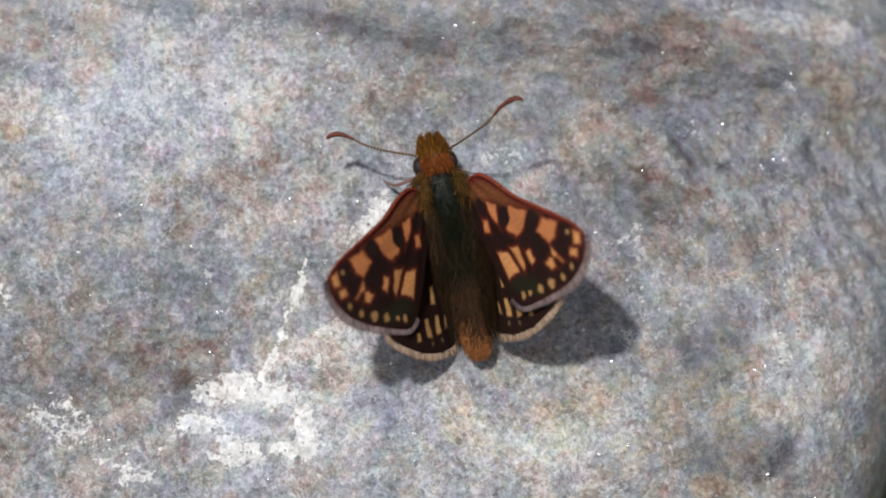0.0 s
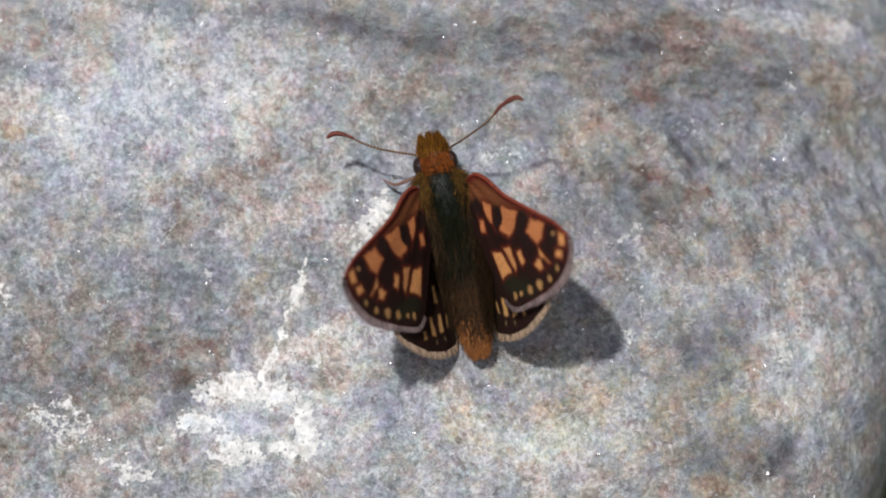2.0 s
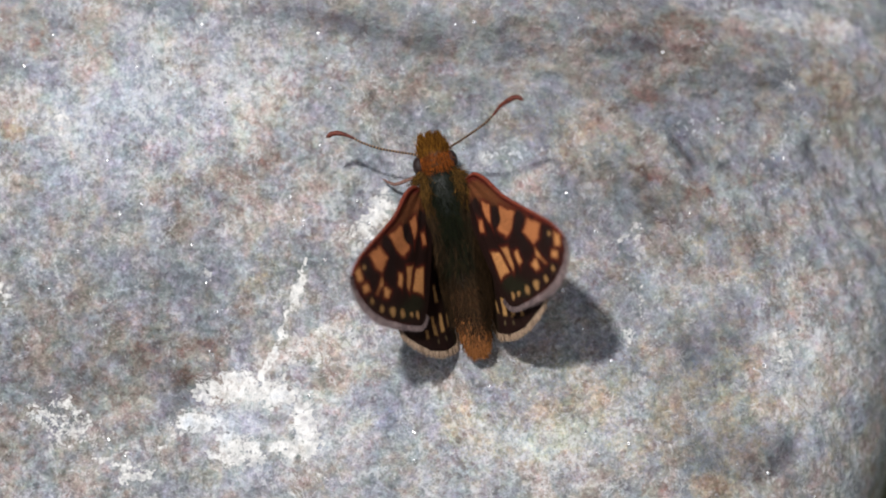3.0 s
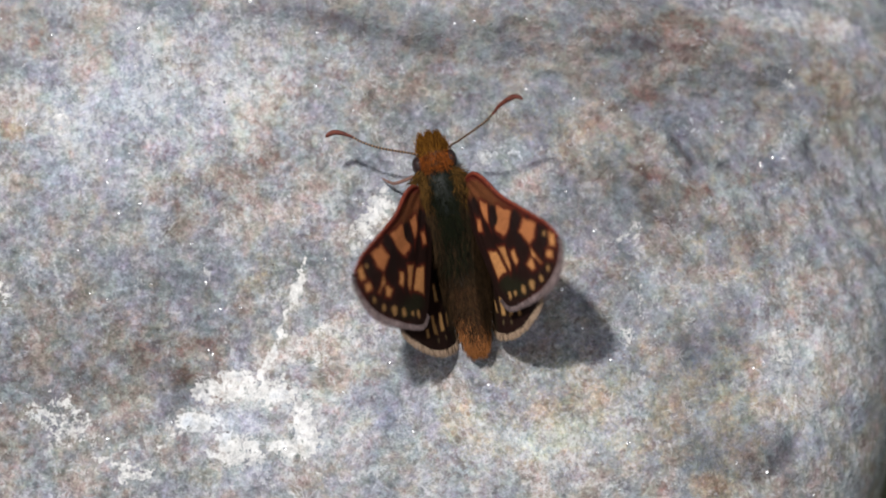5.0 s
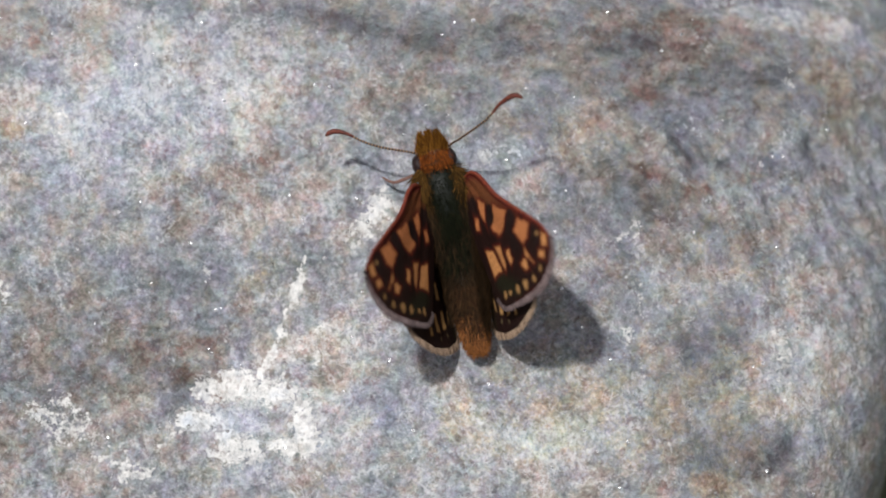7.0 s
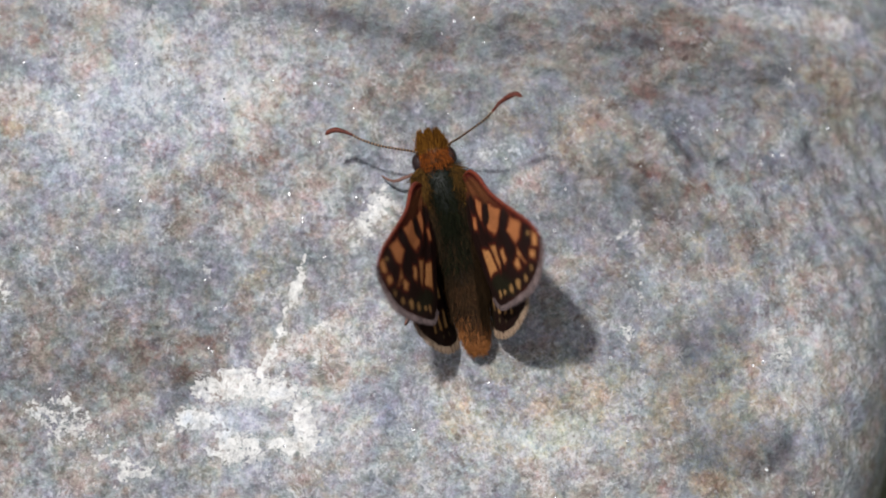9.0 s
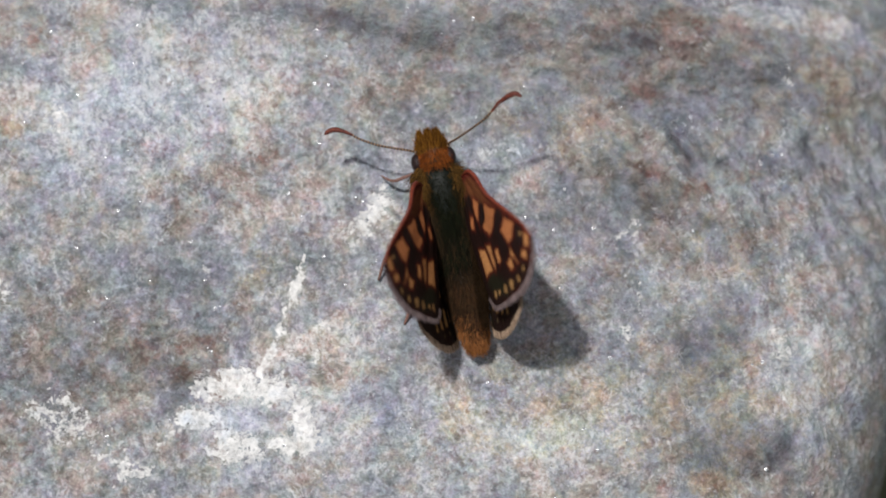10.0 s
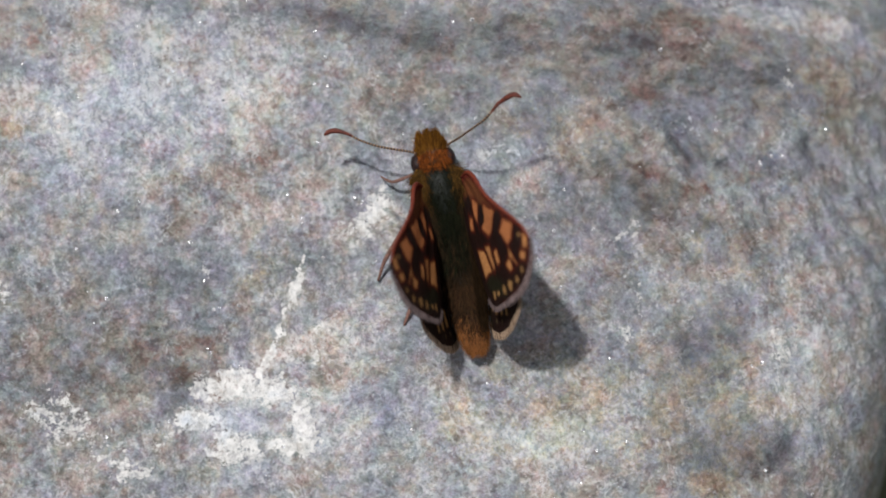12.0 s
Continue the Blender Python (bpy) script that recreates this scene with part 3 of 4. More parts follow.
def main_stone():
    data, x, y = cobble("stone", -9.5, -1.0, 37.5, 27.6, 20.0, 300, 1000, STONE, stone_height)
    d, f = near_line(x + 0.5 * fractal(x, y, 1.6, 3, 41), y + 0.5 * fractal(x, y, 1.6, 3, 42), *SEAMS[0][:4])
    vein = np.exp(-(d / 0.30) ** 2) * np.clip(1.0 + 1.1 * fractal(x, y, 1.6, 3, 43), 0.2, 1.1)
    d, f = near_line(x + 0.6 * fractal(x, y, 1.3, 3, 46), y + 0.5 * fractal(x, y, 1.6, 3, 42), -8.97, -4.97, -10.71, -8.35)
    vein = np.maximum(vein, np.exp(-(d / 0.3) ** 2) * np.clip(0.95 + 0.9 * fractal(x, y, 1.2, 3, 47), 0, 1.2))
    d, f = near_line(x + 0.5 * fractal(x, y, 1.4, 3, 44), y, 11.42, -2.06, 11.35, -7.55)
    vein = np.maximum(vein, np.exp(-(d / 0.22) ** 2) * np.clip(0.6 + 0.9 * fractal(x, y, 1.0, 3, 45), 0, 0.8))
    masks = (("pale", np.maximum(blobs(x, y, PALE), vein)), ("rust", blobs(x, y, RUST)), ("dark", blobs(x, y, DARK)), ("blue", blobs(x, y, BLUE)), ("ochre", blobs(x, y, OCHRE)),
             ("shelf", shelf(x, y)), ("cream", blobs(x, y, CREAM)), ("maroon", blobs(x, y, MAROON)), ("steel", blobs(x, y, STEEL)),
             ("banded", np.clip(1 / (1 + np.exp(-(x - 7 + 0.6 * y) / 2.5)) + 1 / (1 + np.exp(-(y - 11) / 1.0)), 0, 1)))
    field = 0.5 + sum(blobs(x, y, [row[:5] + (1.0,)]) * row[5] for row in FIELD)
    for key, values in masks + (("field", field),):
        data.attributes.new(key, "FLOAT", "POINT").data.foreach_set("value", values.astype(np.float32))
    stone = link_part("stone", data, STONE)
    stone.matrix_world = SLAB
    tagged(stone, "rounded grey gneiss cobble with pale crust and rusty stains", "stone")


def ground_sheet():
    steps = np.concatenate([-np.geomspace(800, 0.12, 26), np.linspace(-0.1, 0.1, 41), np.geomspace(0.12, 800, 26)])
    x, y = np.meshgrid(steps, steps, indexing="ij")
    z = -0.004 + 0.006 * fractal(x * 100, y * 100, 0.3, 3, 51) * (np.hypot(x, y) < 3)
    data = grid_mesh("ground", np.stack([x, y, z], -1).reshape(-1, 3), len(steps), len(steps))
    tagged(link_part("ground", data, EARTH), "damp olive-brown earth under the stones", "ground", kind="structure")


def neighbour_stone():
    data, x, y = cobble("stone", 0.0, 0.0, 17.0, 15.0, 20.0, 60, 160, STONE, lambda x, y: 1.0 * fractal(x, y, 0.1, 4, 77))
    for key, value in (("pale", 0.0), ("rust", 0.1), ("dark", 0.35), ("blue", 0.8), ("banded", 0.3), ("field", 0.45), ("ochre", 0.2), ("shelf", 0.5), ("cream", 0.0), ("maroon", 0.0), ("steel", 0.4)):
        data.attributes.new(key, "FLOAT", "POINT").data.foreach_set("value", np.full(len(x), value, dtype=np.float32))
    stone = link_part("stone", data, STONE)
    stone.matrix_world = SLAB @ pose(37 * MM, 25 * MM, -9 * MM, 4, -6, 20)
    tagged(stone, "smaller blue-grey cobble lying against the larger one", "stone")


ground_sheet()
neighbour_stone()
main_stone()


# ---- the butterfly ----
# Wing plans, in millimetres: distance tailwards and distance outwards from the hinge.
FORE_EDGE = [(0.0, 0.1), (-0.56, 1.0), (-0.94, 1.9), (-0.78, 3.5), (-0.3, 5.5), (0.0, 7.5), (0.28, 9.4), (0.48, 10.5), (0.8, 11.35),
             (1.15, 11.85), (2.0, 11.95), (3.1, 11.4), (4.1, 10.4), (5.2, 8.4), (6.0, 6.5), (6.2, 5.7), (6.0, 5.0), (5.2, 4.1), (3.6, 2.8), (1.8, 1.3), (0.5, 0.25)]
HIND_EDGE = [(0.66, 0.11), (1.41, 2.12), (2.73, 4.56), (4.23, 6.78), (5.17, 7.63), (5.83, 7.42), (6.63, 6.25),
              (7.43, 4.66), (7.9, 3.13), (8.04, 1.7), (7.9, 0.64), (6.58, 0.32), (4.7, 0.16), (2.63, 0.05)]
COSTAL_SPOTS = [
    (0.5, 2.6, 0.45, 3.6, 1.2, 3.9, 1.75, 4.1, 1.2, 3.1), (1.53, 2.35, 1.55, 2.9, 2.2, 3.15, 2.35, 2.6), (0.35, 4.95, 0.4, 6.75, 1.4, 6.5, 2.1, 5.75, 1.75, 4.75),
    (0.6, 8.1, 0.65, 9.45, 1.5, 9.3, 2.0, 8.73, 1.47, 7.68)]
OUTER_SPOTS = [
    (0.9, 10.75, 1.0, 11.4, 1.75, 11.5, 1.75, 10.85), (2.0, 10.55, 1.95, 11.2, 2.5, 11.2, 2.45, 10.45), (2.15, 8.85, 2.35, 9.15, 2.85, 9.9, 2.95, 9.75, 2.6, 8.9),
    (2.75, 8.65, 2.8, 8.9, 3.3, 9.25, 3.5, 8.75, 3.2, 8.3), (3.28, 3.75, 3.05, 4.83, 4.05, 5.8, 4.7, 4.7), (2.75, 4.97, 2.53, 5.83, 3.6, 6.4, 4.05, 6.2),
    (2.75, 6.4, 2.6, 6.87, 3.1, 7.3, 3.55, 7.05)]
FORE_DOTS = [(5.4, 6.0, 0.2), (5.2, 6.6, 0.12), (4.78, 7.6, 0.26), (4.3, 8.7, 0.31), (3.75, 9.75, 0.17), (3.05, 10.6, 0.14), (1.15, 10.35, 0.13)]
HIND_SPOTS = [(4.23, 1.33, 4.18, 1.75, 5.17, 2.12, 5.26, 1.59), (6.11, 0.8, 6.06, 1.11, 6.77, 1.38, 6.81, 1.01), (5.83, 1.64, 5.78, 2.12, 6.86, 2.44, 6.96, 1.85),
              (5.73, 2.76, 5.69, 3.29, 6.77, 3.55, 6.91, 2.92), (6.3, 4.13, 6.25, 4.5, 6.72, 4.66, 6.77, 4.24)]
HIND_DOTS = [(7.28, 2.01, 0.11), (7.24, 3.07, 0.11)]


def wing_arch(a, b, hind):
    """How far the wing bows out of its plane, in millimetres; the forewing's front edge turns down at the shoulder."""
    ridge = 0.12 * np.exp(-((a + 0.7) / 0.6) ** 2)
    bow = np.sin(np.clip(b / 12, 0, 1) * np.pi) * np.exp(-((a - 1.0) / 4.0) ** 2)
    if hind:
        return ridge + 0.22 * bow
    shoulder = np.exp(-((b - 2.4) / 2.4) ** 2 - ((a + 0.7) / 1.7) ** 2)
    return ridge + 0.25 * bow - 0.28 * shoulder - 0.10 * (a / 6) * np.abs(a / 6)


def polygon_depth(a, b, corners):
    """How deep points lie inside a convex patch (negative outside)."""
    pts = np.array(corners).reshape(-1, 2)
    if np.cross(pts[1] - pts[0], pts[2] - pts[1]) < 0:
        pts = pts[::-1]
    deep = np.full_like(a, 9.0)
    for p, q in zip(pts, np.roll(pts, -1, 0)):
        n = np.array([-(q - p)[1], (q - p)[0]]) / np.linalg.norm(q - p)
        deep = np.minimum(deep, (a - p[0]) * n[0] + (b - p[1]) * n[1])
    return deep


def soft(x, width):
    return np.clip(x / width + 0.5, 0, 1)


def lay(colour, amount, paint):
    return colour + (np.array(paint) - colour) * amount[:, None]


def wing_colours(a, b, edge, hind):
    """Markings of the upper side. a tailwards, b outwards, edge: distance to the rim."""
    rag = 0.12 * fractal(a, b, 3.0, 4, 61, 0.65)
    colour = np.tile(np.array([0.0150, 0.0060, 0.0048]), (len(a), 1))
    ORANGE, AMBER, YELLOW = (0.37, 0.136, 0.051), (0.46, 0.208, 0.076), (0.39, 0.215, 0.082)
    if hind:
        colour = lay(colour, soft(0.9 - b + rag, 0.8) * 0.6, (0.030, 0.026, 0.014))
        for s in HIND_SPOTS:
            colour = lay(colour, soft(polygon_depth(a, b, s) - 0.05 + rag * 0.8, 0.16), YELLOW)
        for da, db, r in HIND_DOTS:
            colour = lay(colour, soft(r - np.hypot(a - da, b - db) + rag, 0.14) * 0.5, (0.2, 0.15, 0.08))
        return colour
    costa = np.interp(b, [0, 2, 4, 6, 8, 10], [0.7, 0.45, 0.42, 0.5, 0.45, 0.3])
    colour = lay(colour, soft(costa - a + rag, 0.5) * np.interp(b, [0, 5.5, 7.5, 9.5], [0.95, 0.9, 0.7, 0.0]), (0.105, 0.033, 0.014))
    colour = lay(colour, soft(0.45 - np.hypot((a + 0.05) * 0.9, (b - 3.0) * 0.25) + rag, 0.5) * 0.6, (0.15, 0.053, 0.020))
    colour = lay(colour, soft(0.30 - edge + rag, 0.3) * soft(0.6 - a, 0.4), (0.075, 0.011, 0.009))
    colour = lay(colour, soft(0.55 - np.abs(a - 4.75) + 2 * rag, 0.5) * soft(1.6 - np.abs(b - 6.4), 0.9) * 0.6, (0.013, 0.017, 0.008))
    deep = [polygon_depth(a, b, s) for s in COSTAL_SPOTS + OUTER_SPOTS]
    colour = lay(colour, soft(np.max(deep, 0) + 0.13 + rag, 0.2) * 0.85, (0.085, 0.013, 0.007))
    for k, d in enumerate(deep):
        colour = lay(colour, soft(d - 0.05 + rag, 0.16), ORANGE if k < 4 else AMBER)
    for da, db, r in ((0.75, 1.9, 0.34), (1.05, 4.56, 0.58), (0.72, 7.25, 0.48), (0.45, 8.55, 0.14), (1.4, 7.0, 0.44), (2.1, 7.55, 0.5), (1.35, 10.2, 0.42)):
        colour = lay(colour, soft(r - np.hypot(a - da, b - db) + rag * 1.3, 0.14), (0.014, 0.007, 0.006))
    for da, db, r in FORE_DOTS:
        colour = lay(colour, soft(r - np.hypot(a - da, b - db) + rag, 0.14) * 0.85, (0.36, 0.195, 0.075))
    colour = lay(colour, soft(0.17 - edge, 0.2) * np.where(b > 1.2 * a + 0.4, np.where(a < 2.6, 0.9, 0.4), 0.0), (0.10, 0.012, 0.009))
    return colour


def build_wing(side, hind, parent):
    plan = HIND_EDGE if hind else FORE_EDGE
    name = "hindwing" if hind else "forewing"
    line = np.array([(p.x, p.y) for p in spline([(a, b, 0) for a, b in plan], 14)])
    centre = np.array([4.6, 2.6]) if hind else np.array([2.2, 5.2])
    rim = np.concatenate([line, line[:1] * 0.5 + line[-1:] * 0.5])
    rows, columns = 90, len(rim)
    grow = np.linspace(0.004, 1.0, rows)
    grid = centre + grow[:, None, None] * (rim[None] - centre)
    a, b = grid[..., 0].ravel(), grid[..., 1].ravel()
    gap = np.full(len(a), 9.0)
    for p, q in zip(rim[::2], rim[2::2]):
        gap = np.minimum(gap, near_line(a, b, p[0], p[1], q[0], q[1])[0])
    # a gentle arch, with the veins standing up a little
    fan = np.arctan2(a + 1.2, b + 0.6)
    arch = wing_arch(a, b, hind) + 0.022 * np.sin(fan * 26.0)
    thick = 0.028 * np.clip(gap / 0.15, 0.1, 1)
    upper = np.stack([side * b, -a, arch + thick], -1)
    lower = np.stack([side * b, -a, arch - thick], -1)
    # one closed skin: upper side outwards, then back along the lower side
    points = np.concatenate([upper, lower.reshape(rows, columns, 3)[::-1].reshape(-1, 3)]) * MM
    data = grid_mesh(name, points, rows * 2, columns, True, flip=(side < 0))
    top = wing_colours(a, b, gap, hind)
    below = lay(np.tile(np.array([0.24, 0.095, 0.024]), (len(a), 1)), soft(fractal(a, b, 1.4, 3, 71), 0.3) * 0.5, (0.42, 0.26, 0.10))
    below = lay(below, soft(0.3 - gap, 0.3), (0.30, 0.075, 0.016))
    paint = np.concatenate([top, below.reshape(rows, columns, 3)[::-1].reshape(-1, 3)])
    paint = np.concatenate([paint, np.ones((len(paint), 1))], 1)
    data.attributes.new("markings", "FLOAT_COLOR", "POINT").data.foreach_set("color", paint.astype(np.float32).ravel())
    wing = link_part(name, data, WING, parent, "dark hindwing with pale yellow spots" if hind else "dark brown forewing with orange spots")
    if not hind:
        edge_line = [(side * b0 * MM, -a0 * MM, (0.02 + wing_arch(a0, b0, hind)) * MM) for a0, b0 in line[10:14 * 9:3]]
        bm = bmesh.new()
        tube(bm, edge_line, [np.interp(k, [0, 6, 20, len(edge_line) - 1], [0.05, 0.13, 0.10, 0.05]) * MM for k in range(len(edge_line))], 8)
        part("costal_vein", bm, COSTA, wing, "rust-red leading edge")
    # fringe along the outer edge
    rng = np.random.default_rng(5 if hind else 7)
    first, last = (4 * 14, 10 * 14 + 6) if hind else (9 * 14, 16 * 14 + 4)
    strands = []
    for k in np.linspace(first, last, 700 if hind else 1400):
        i = int(k)
        p = line[i] + (line[i + 1] - line[i]) * (k - i)
        away = np.array([-(line[i + 1] - line[i])[1], (line[i + 1] - line[i])[0]])
        away = away / np.linalg.norm(away)
        if away @ (p - centre) < 0:
            away = -away
        away = away + rng.normal(0, 0.10, 2)
        length = (0.45 if hind else np.interp(p[0], [1.2, 3.0, 4.5, 6.2], [0.46, 0.60, 0.50, 0.30])) * rng.uniform(0.8, 1.1)
        p = p - away * 0.10
        z = wing_arch(p[0], p[1], hind) + rng.uniform(-0.03, 0.03)
        pts = [np.array([side * q[1], -q[0], z]) for q in (p, p + away * length * 0.6, p + away * length)]
        strands.append([v * MM for v in pts])
    link_part("fringe", hair_mesh("fringe", strands, 0.024 * MM), HIND_FRINGE if hind else FORE_FRINGE, wing, "tan hair fringe" if hind else "greyish hair fringe", False)
    # long silky hairs over the wing's root
    strands = []
    for _ in range(1500 if hind else 380):
        q0 = np.array([rng.uniform(1.2, 6.2), rng.uniform(0.0, 1.1)]) if hind else np.array([rng.uniform(-0.3, 2.4), rng.uniform(0.1, 1.1)])
        reach = rng.uniform(1.2, 2.8) if hind else rng.uniform(0.9, 2.4)
        way = np.array([1.0, rng.uniform(0.0, 0.35)])
        lift = rng.uniform(0.3, 0.9) if hind else rng.uniform(0.15, 0.4)
        pts = [(q0, 0.12), (q0 + way * reach * 0.5, 0.12 + lift), (q0 + way * reach, 0.12 + lift * rng.uniform(0.4, 1.0))]
        strands.append([np.array([side * q[1], -q[0], z + min(wing_arch(q[0], q[1], hind), 0.1)]) * MM for q, z in pts])
    link_part("root_hair", hair_mesh("root_hair", strands, 0.018 * MM), DUSK_FUR, wing, "dark brown silky hair", False)
    return wing


def fur(name, spine, radii, count, length, lean, material, parent, label, seed, spread=0.35, squash=1.0, low=-0.3):
    """Hair all over a round body along a spine, combed tailwards."""
    rng = np.random.default_rng(seed)
    spine = np.array(spine, dtype=float)
    strands = []
    for _ in range(count):
        k = rng.uniform(0, len(spine) - 1.001)
        i = int(k)
        p = spine[i] + (spine[i + 1] - spine[i]) * (k - i)
        r = radii[i] + (radii[i + 1] - radii[i]) * (k - i)
        way = (spine[i + 1] - spine[i]) / np.linalg.norm(spine[i + 1] - spine[i])
        side = np.cross(way, [0, 0, 1])
        side = side / np.linalg.norm(side)
        up = np.cross(side, way)
        a = rng.uniform(low, math.pi - low)
        out = side * math.cos(a) + up * math.sin(a) * squash
        root = p + out * r * 0.97
        size = length * rng.uniform(0.6, 1.2)
        comb = way * lean + out * (1 - lean) + rng.normal(0, spread * 0.4, 3)
        comb = comb / np.linalg.norm(comb)
        bend = root + comb * size * 0.5 + out * size * 0.12
        strands.append([root * MM, bend * MM, (root + comb * size) * MM])
    return link_part(name, hair_mesh(name, strands, 0.017 * MM), material, parent, label, False)


def round_body(name, spine, radii, material, parent, label="", squash=1.0, steps=6):
    line = spline(spine, steps)
    sizes = [p.x for p in spline([(r, 0, 0) for r in radii], steps)]
    bm = bmesh.new()
    tube(bm, [p * MM for p in line], [max(r, 0.02) * MM for r in sizes], 28, squash)
    return part(name, bm, material, parent, label)


def ball(name, centre, size, material, parent, label="", turn=0):
    bm = bmesh.new()
    bmesh.ops.create_uvsphere(bm, u_segments=24, v_segments=16, radius=1.0)
    m = pose(*(c * MM for c in centre), 0, 0, turn) @ Matrix.Diagonal((*(s * MM for s in size), 1))
    bmesh.ops.transform(bm, matrix=m, verts=bm.verts)
    return part(name, bm, material, parent, label)


def antenna(points, parent):
    raw = spline(points, 12)
    run = np.concatenate([[0], np.cumsum([(q - p).length for p, q in zip(raw, raw[1:])])])
    even = np.linspace(0, run[-1], 91)
    line = [Vector(v) for v in np.stack([np.interp(even, run, [p[k] for p in raw]) for k in range(3)], -1)]
    cut = 62
    bm = bmesh.new()
    tube(bm, [p * MM for p in line[:cut + 1]], [0.068 * MM] * (cut + 1), 8)
    data = bpy.data.meshes.new("antenna")
    bm.to_mesh(data)
    bm.free()
    along = np.repeat(np.linspace(0, 1, cut + 1), 8)
    data.attributes.new("along", "FLOAT", "POINT").data.foreach_set("value", along.astype(np.float32))
    stalk = link_part("antenna", data, STALK, parent, "thin ringed antenna")
    bm = bmesh.new()
    club = line[cut:]
    sizes = [np.interp(k / (len(club) - 1), [0, 0.3, 0.6, 0.85, 0.95, 1], [0.070, 0.105, 0.155, 0.145, 0.10, 0.03]) * MM for k in range(len(club))]
    tube(bm, [p * MM for p in club], sizes, 10)
    part("club", bm, CLUB, stalk, "maroon antenna club")


def leg(points, parent, girth=1.0):
    line = spline(points, 6)
    n = len(line)
    bm = bmesh.new()
    tube(bm, [p * MM for p in line], [np.interp(k / (n - 1), [0, 0.3, 0.7, 1], [0.15, 0.17, 0.13, 0.07]) * girth * MM for k in range(n)], 8)
    part("leg", bm, LEG_SKIN, parent, "slender pinkish-brown leg")


HINGE = {(1, False): (0.884, 3.179, 2.851, 19.3, 1.74), (-1, False): (-0.675, 2.749, 2.689, 18.6, 18.32),
         (1, True): (2.03, 2.72, 2.86, 13.5, 5.6), (-1, True): (-1.28, 2.00, 1.92, 14.5, 17.65)}


def wing_pose(side, lift, hind):
    x, y, z, pitch, yaw = HINGE[side, hind]
    if hind:
        lift = lift * 1.085 if side > 0 else lift * 0.87 + 12.0
    return pose(x * MM, y * MM, z * MM, pitch, 0, yaw) @ pose(0, 0, 0, 0, -side * lift, 0)


def build_butterfly():
    fly = new("butterfly")
    fly.matrix_world = SLAB
    tagged(fly, "small brown skipper butterfly with orange-spotted wings basking on stone", "butterfly")
    # thorax
    thorax = round_body("thorax", [(-0.42, 4.35, 2.65), (-0.25, 3.75, 2.75), (0.05, 2.9, 2.75), (0.35, 1.8, 2.6), (0.6, 0.7, 2.35)],
                        [0.55, 1.05, 1.25, 1.18, 0.90], THORAX_SKIN, fly, "dark olive-green furry thorax")
    fur("fur_coat", [(-0.4, 4.3, 2.65), (-0.2, 3.7, 2.75), (0.1, 2.8, 2.75), (0.4, 1.6, 2.6), (0.65, 0.6, 2.35)], [0.6, 1.0, 1.22, 1.15, 0.88], 1700, 0.85, 0.66,
        GREEN_FUR, thorax, "olive-green hair", 1, spread=0.9)
    for side in (1, -1):
        fur("tegula_tuft", [(-0.34 + side * 0.76, 3.95 + side * 0.1, 3.15), (-0.18 + side * 0.98, 3.3 + side * 0.15, 3.3), (0.02 + side * 1.04, 2.6 + side * 0.2, 3.3), (0.2 + side * 1.0, 1.9 + side * 0.2, 3.05)],
            [0.32, 0.40, 0.36, 0.24], 900, 0.85, 0.8, SHOULDER_FUR, thorax, "ochre shoulder hair", 2 + side, spread=0.7)
        fur("side_hair", [(0.1 + side * 1.0, 2.2 + side * 0.2, 3.1), (0.4 + side * 0.98, 1.0 + side * 0.2, 2.9), (0.75 + side * 0.95, -0.6, 2.5)],
            [0.32, 0.36, 0.3], 900, 1.3, 0.85, DUSK_FUR, thorax, "dark brown silky hair", 6 + side, spread=0.7)
    # abdomen
    spine = [(0.55, 0.9, 2.35), (0.85, -0.6, 2.15), (1.25, -2.4, 1.8), (1.65, -4.2, 1.5), (1.95, -5.5, 1.3), (2.1, -6.15, 1.22)]
    girth = [0.85, 0.92, 0.90, 0.86, 0.76, 0.42]
    abdomen = round_body("abdomen", spine, girth, ABDOMEN_SKIN, fly, "dark brown furry abdomen with an ochre tip")
    fur("fur_coat", spine[:4], girth[:4], 2600, 0.75, 0.74, BROWN_FUR, abdomen, "dark brown hair", 8, spread=0.8)
    fur("front_coat", [(0.3, 1.6, 2.7), (0.6, 0.6, 2.5), (1.0, -1.4, 2.15)], [1.0, 0.95, 0.85], 1500, 1.0, 0.8, GREEN_FUR, abdomen, "blackish olive hair", 18, spread=0.6)
    fur("stray_hair", [(0.2, 2.0, 2.7)] + spine[:4], [1.1] + girth[:4], 320, 1.3, 0.84, STRAY_FUR, abdomen, "long brown hair", 31, spread=0.5)
    fur("rump_hair", [(1.2, -2.3, 1.88), (1.45, -3.3, 1.7), (1.75, -4.7, 1.45)], [0.84, 0.85, 0.78], 1100, 0.7, 0.82, RUMP_FUR, abdomen, "tawny brown hair", 33, spread=0.7)
    fur("tail_tuft", [(1.55, -3.9, 1.52), (1.85, -5.1, 1.34), (2.0, -5.75, 1.26), (2.1, -6.2, 1.2)], [0.84, 0.76, 0.52, 0.2], 2600, 0.50, 0.8,
        TAIL_FUR, abdomen, "ochre tail hair", 9, spread=0.6)
    fur("tail_spot", [(1.6, -3.9, 1.62), (1.8, -4.6, 1.55), (1.95, -5.3, 1.45)], [0.82, 0.78, 0.66], 200, 0.5, 0.88, BROWN_FUR, abdomen, "dark brown hair", 21, spread=0.3, low=1.0)
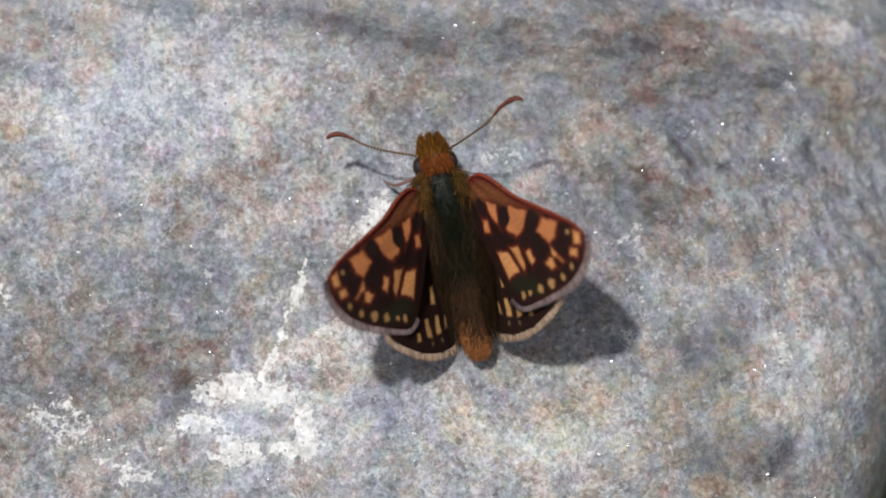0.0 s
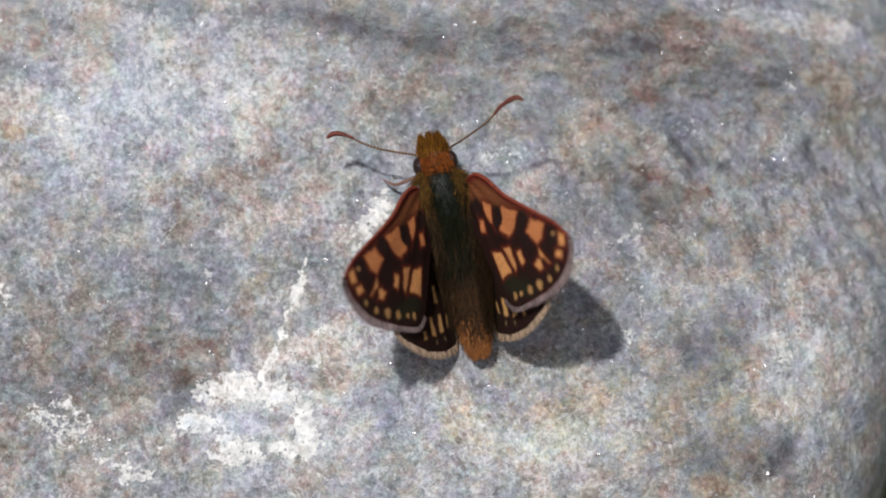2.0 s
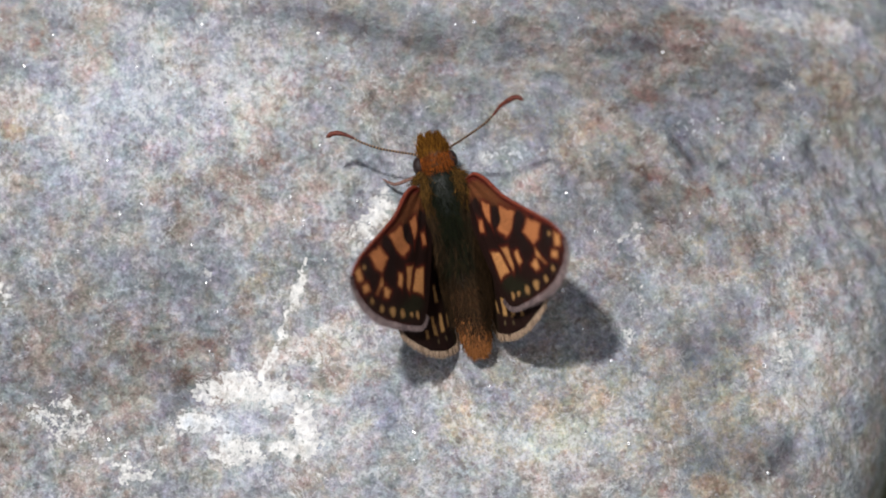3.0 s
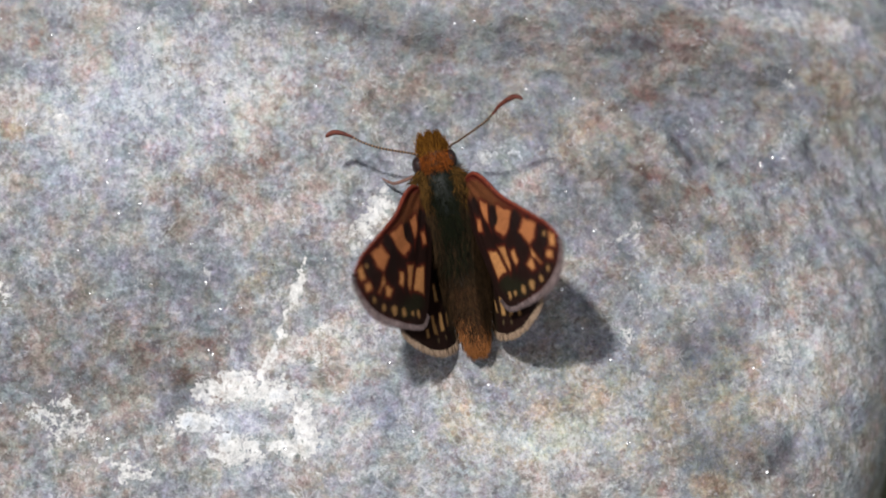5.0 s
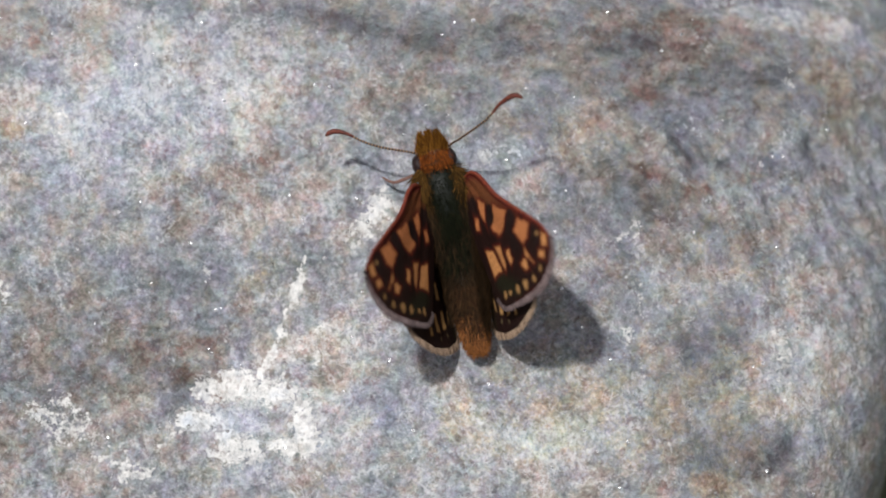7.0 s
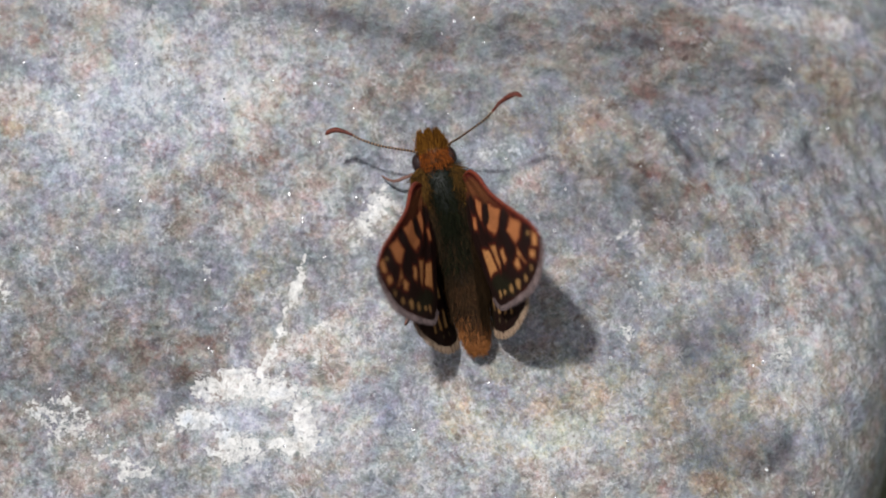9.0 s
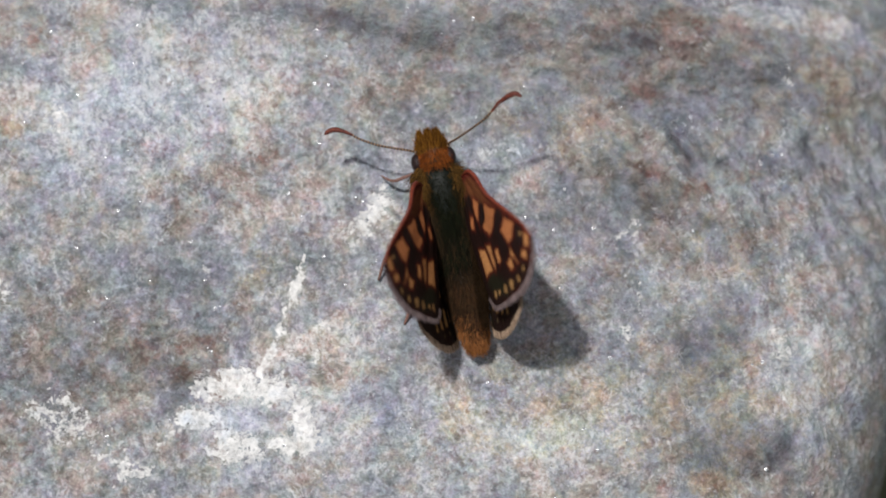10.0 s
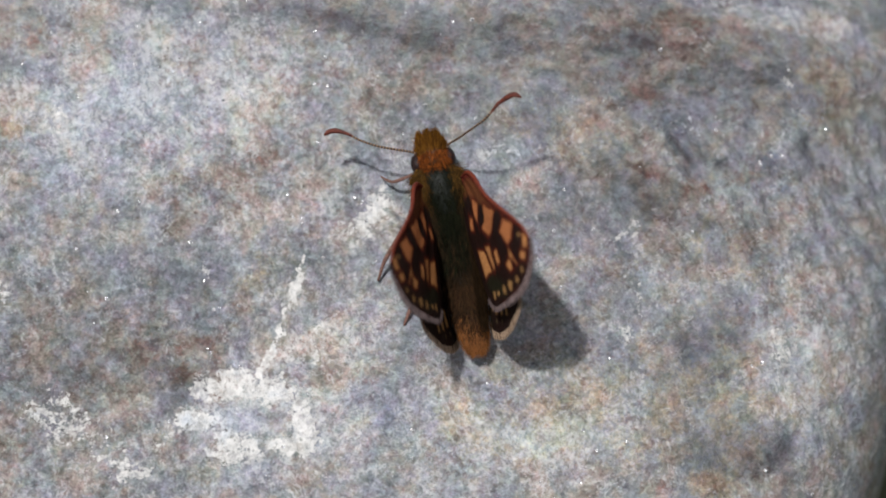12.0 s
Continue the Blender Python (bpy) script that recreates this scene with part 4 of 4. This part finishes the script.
    # head: a red-brown collar behind, golden hair in front, two blunt palps
    head = round_body("head", [(-0.26, 3.95, 2.75), (-0.38, 4.45, 2.9), (-0.52, 5.0, 2.85), (-0.62, 5.45, 2.65)], [0.7, 0.88, 0.84, 0.5], HEAD_SKIN, fly, "golden-brown furry head")
    fur("collar", [(-0.52, 4.98, 2.86), (-0.36, 4.35, 2.92), (-0.24, 3.85, 2.85)], [0.86, 0.88, 0.85], 1300, 0.48, 0.72, COLLAR_FUR, head, "rusty orange hair", 10)
    fur("front_hair", [(-0.42, 4.62, 2.9), (-0.55, 5.1, 2.85), (-0.68, 5.6, 2.75)], [0.86, 0.74, 0.5], 1500, 0.62, 0.84, GOLD_FUR, head, "golden olive hair", 11)
    ball("eye", (-1.33, 4.25, 2.9), (0.38, 0.58, 0.5), EYE_DARK, head, "dark brown compound eye", 12)
    ball("eye", (0.46, 4.66, 2.9), (0.38, 0.58, 0.5), EYE_DARK, head, "dark brown compound eye", 12)
    for line in ([(-0.80, 5.15, 2.6), (-0.95, 5.65, 2.75), (-1.02, 5.9, 2.8)], [(-0.42, 5.2, 2.6), (-0.47, 5.7, 2.75), (-0.5, 5.98, 2.8)]):
        palp = round_body("palp", line, [0.34, 0.30, 0.16], HEAD_SKIN, head, "blunt hairy palp")
        fur("palp_hair", line, [0.34, 0.30, 0.16], 420, 0.5, 0.84, GOLD_FUR, palp, "golden olive bristles", 12 + int(line[0][0] > -0.5), low=-1.2)
    antenna([(-1.35, 4.82, 3.2), (-1.76, 4.92, 3.3), (-2.59, 5.02, 3.5), (-3.55, 5.17, 3.7), (-4.54, 5.48, 3.8), (-5.12, 5.78, 3.8), (-5.6, 5.98, 3.75), (-6.02, 6.06, 3.7), (-6.34, 6.0, 3.65), (-6.62, 5.81, 3.6)], fly)
    antenna([(0.26, 5.1, 3.1), (0.51, 5.38, 3.4), (0.96, 5.5, 4.4), (1.85, 5.89, 5.9), (2.45, 6.23, 6.7), (2.89, 6.61, 7.3), (3.2, 6.96, 7.6), (3.58, 7.2, 7.9), (3.9, 7.36, 8.1), (4.18, 7.41, 8.2), (4.53, 7.23, 8.3)], fly)
    # legs, feet on the stone
    for feet in ([(-1.64, 3.82, 1.7), (-2.19, 3.62, 1.5), (-2.7, 3.53, 1.0), (-3.09, 3.71, 0.5), (-3.42, 3.96, 0.12)], [(0.4, 3.6, 1.7), (1.2, 3.3, 1.4), (1.5, 2.6, 0.1)],
                 [(-0.7, 2.6, 1.6), (-1.8, 1.0, 2.0), (-2.65, -0.2, 1.6), (-3.2, -1.0, 0.9), (-3.58, -2.05, 0.2)], [(0.9, 2.4, 1.6), (2.4, 0.8, 1.6), (3.2, -0.9, 0.1)],
                 [(-0.3, 1.4, 1.5), (-1.0, -1.8, 1.5), (-1.7, -3.7, 1.1), (-2.1, -4.7, 0.85)], [(1.0, 1.2, 1.5), (2.2, -1.6, 1.4), (3.0, -3.6, 0.1)]):
        leg(feet, fly, 0.62 if feet[0][0] < -1 else 1.0)
    wings = {(side, hind): build_wing(side, hind, fly) for side in (1, -1) for hind in (False, True)}
    return wings


wings = build_butterfly()


# ---- what moves: the wings slowly close ----
LIFT = [(0, 54.3, 51.1), (0.5, 55.0, 52.2), (1, 56.6, 54.0), (1.5, 58.6, 55.5), (2, 59.6, 57.0), (2.5, 61.0, 58.1), (3, 61.0, 59.2),
        (4, 61.7, 59.7), (5, 62.5, 60.2), (5.5, 62.6, 60.7), (6, 63.8, 62.6), (6.5, 64.4, 62.7), (7, 65.1, 63.8), (8, 66.5, 65.5), (9, 68.0, 67.3),
        (9.5, 69.4, 68.3), (10, 70.4, 69.7), (10.5, 70.0, 70.2), (11, 69.8, 70.6), (11.5, 70.2, 70.7), (12, 70.7, 71.5)]


def motions():
    for (side, hind), wing in wings.items():
        walk(wing, [(t, wing_pose(side, right if side > 0 else left, hind)) for t, right, left in LIFT])


motions()
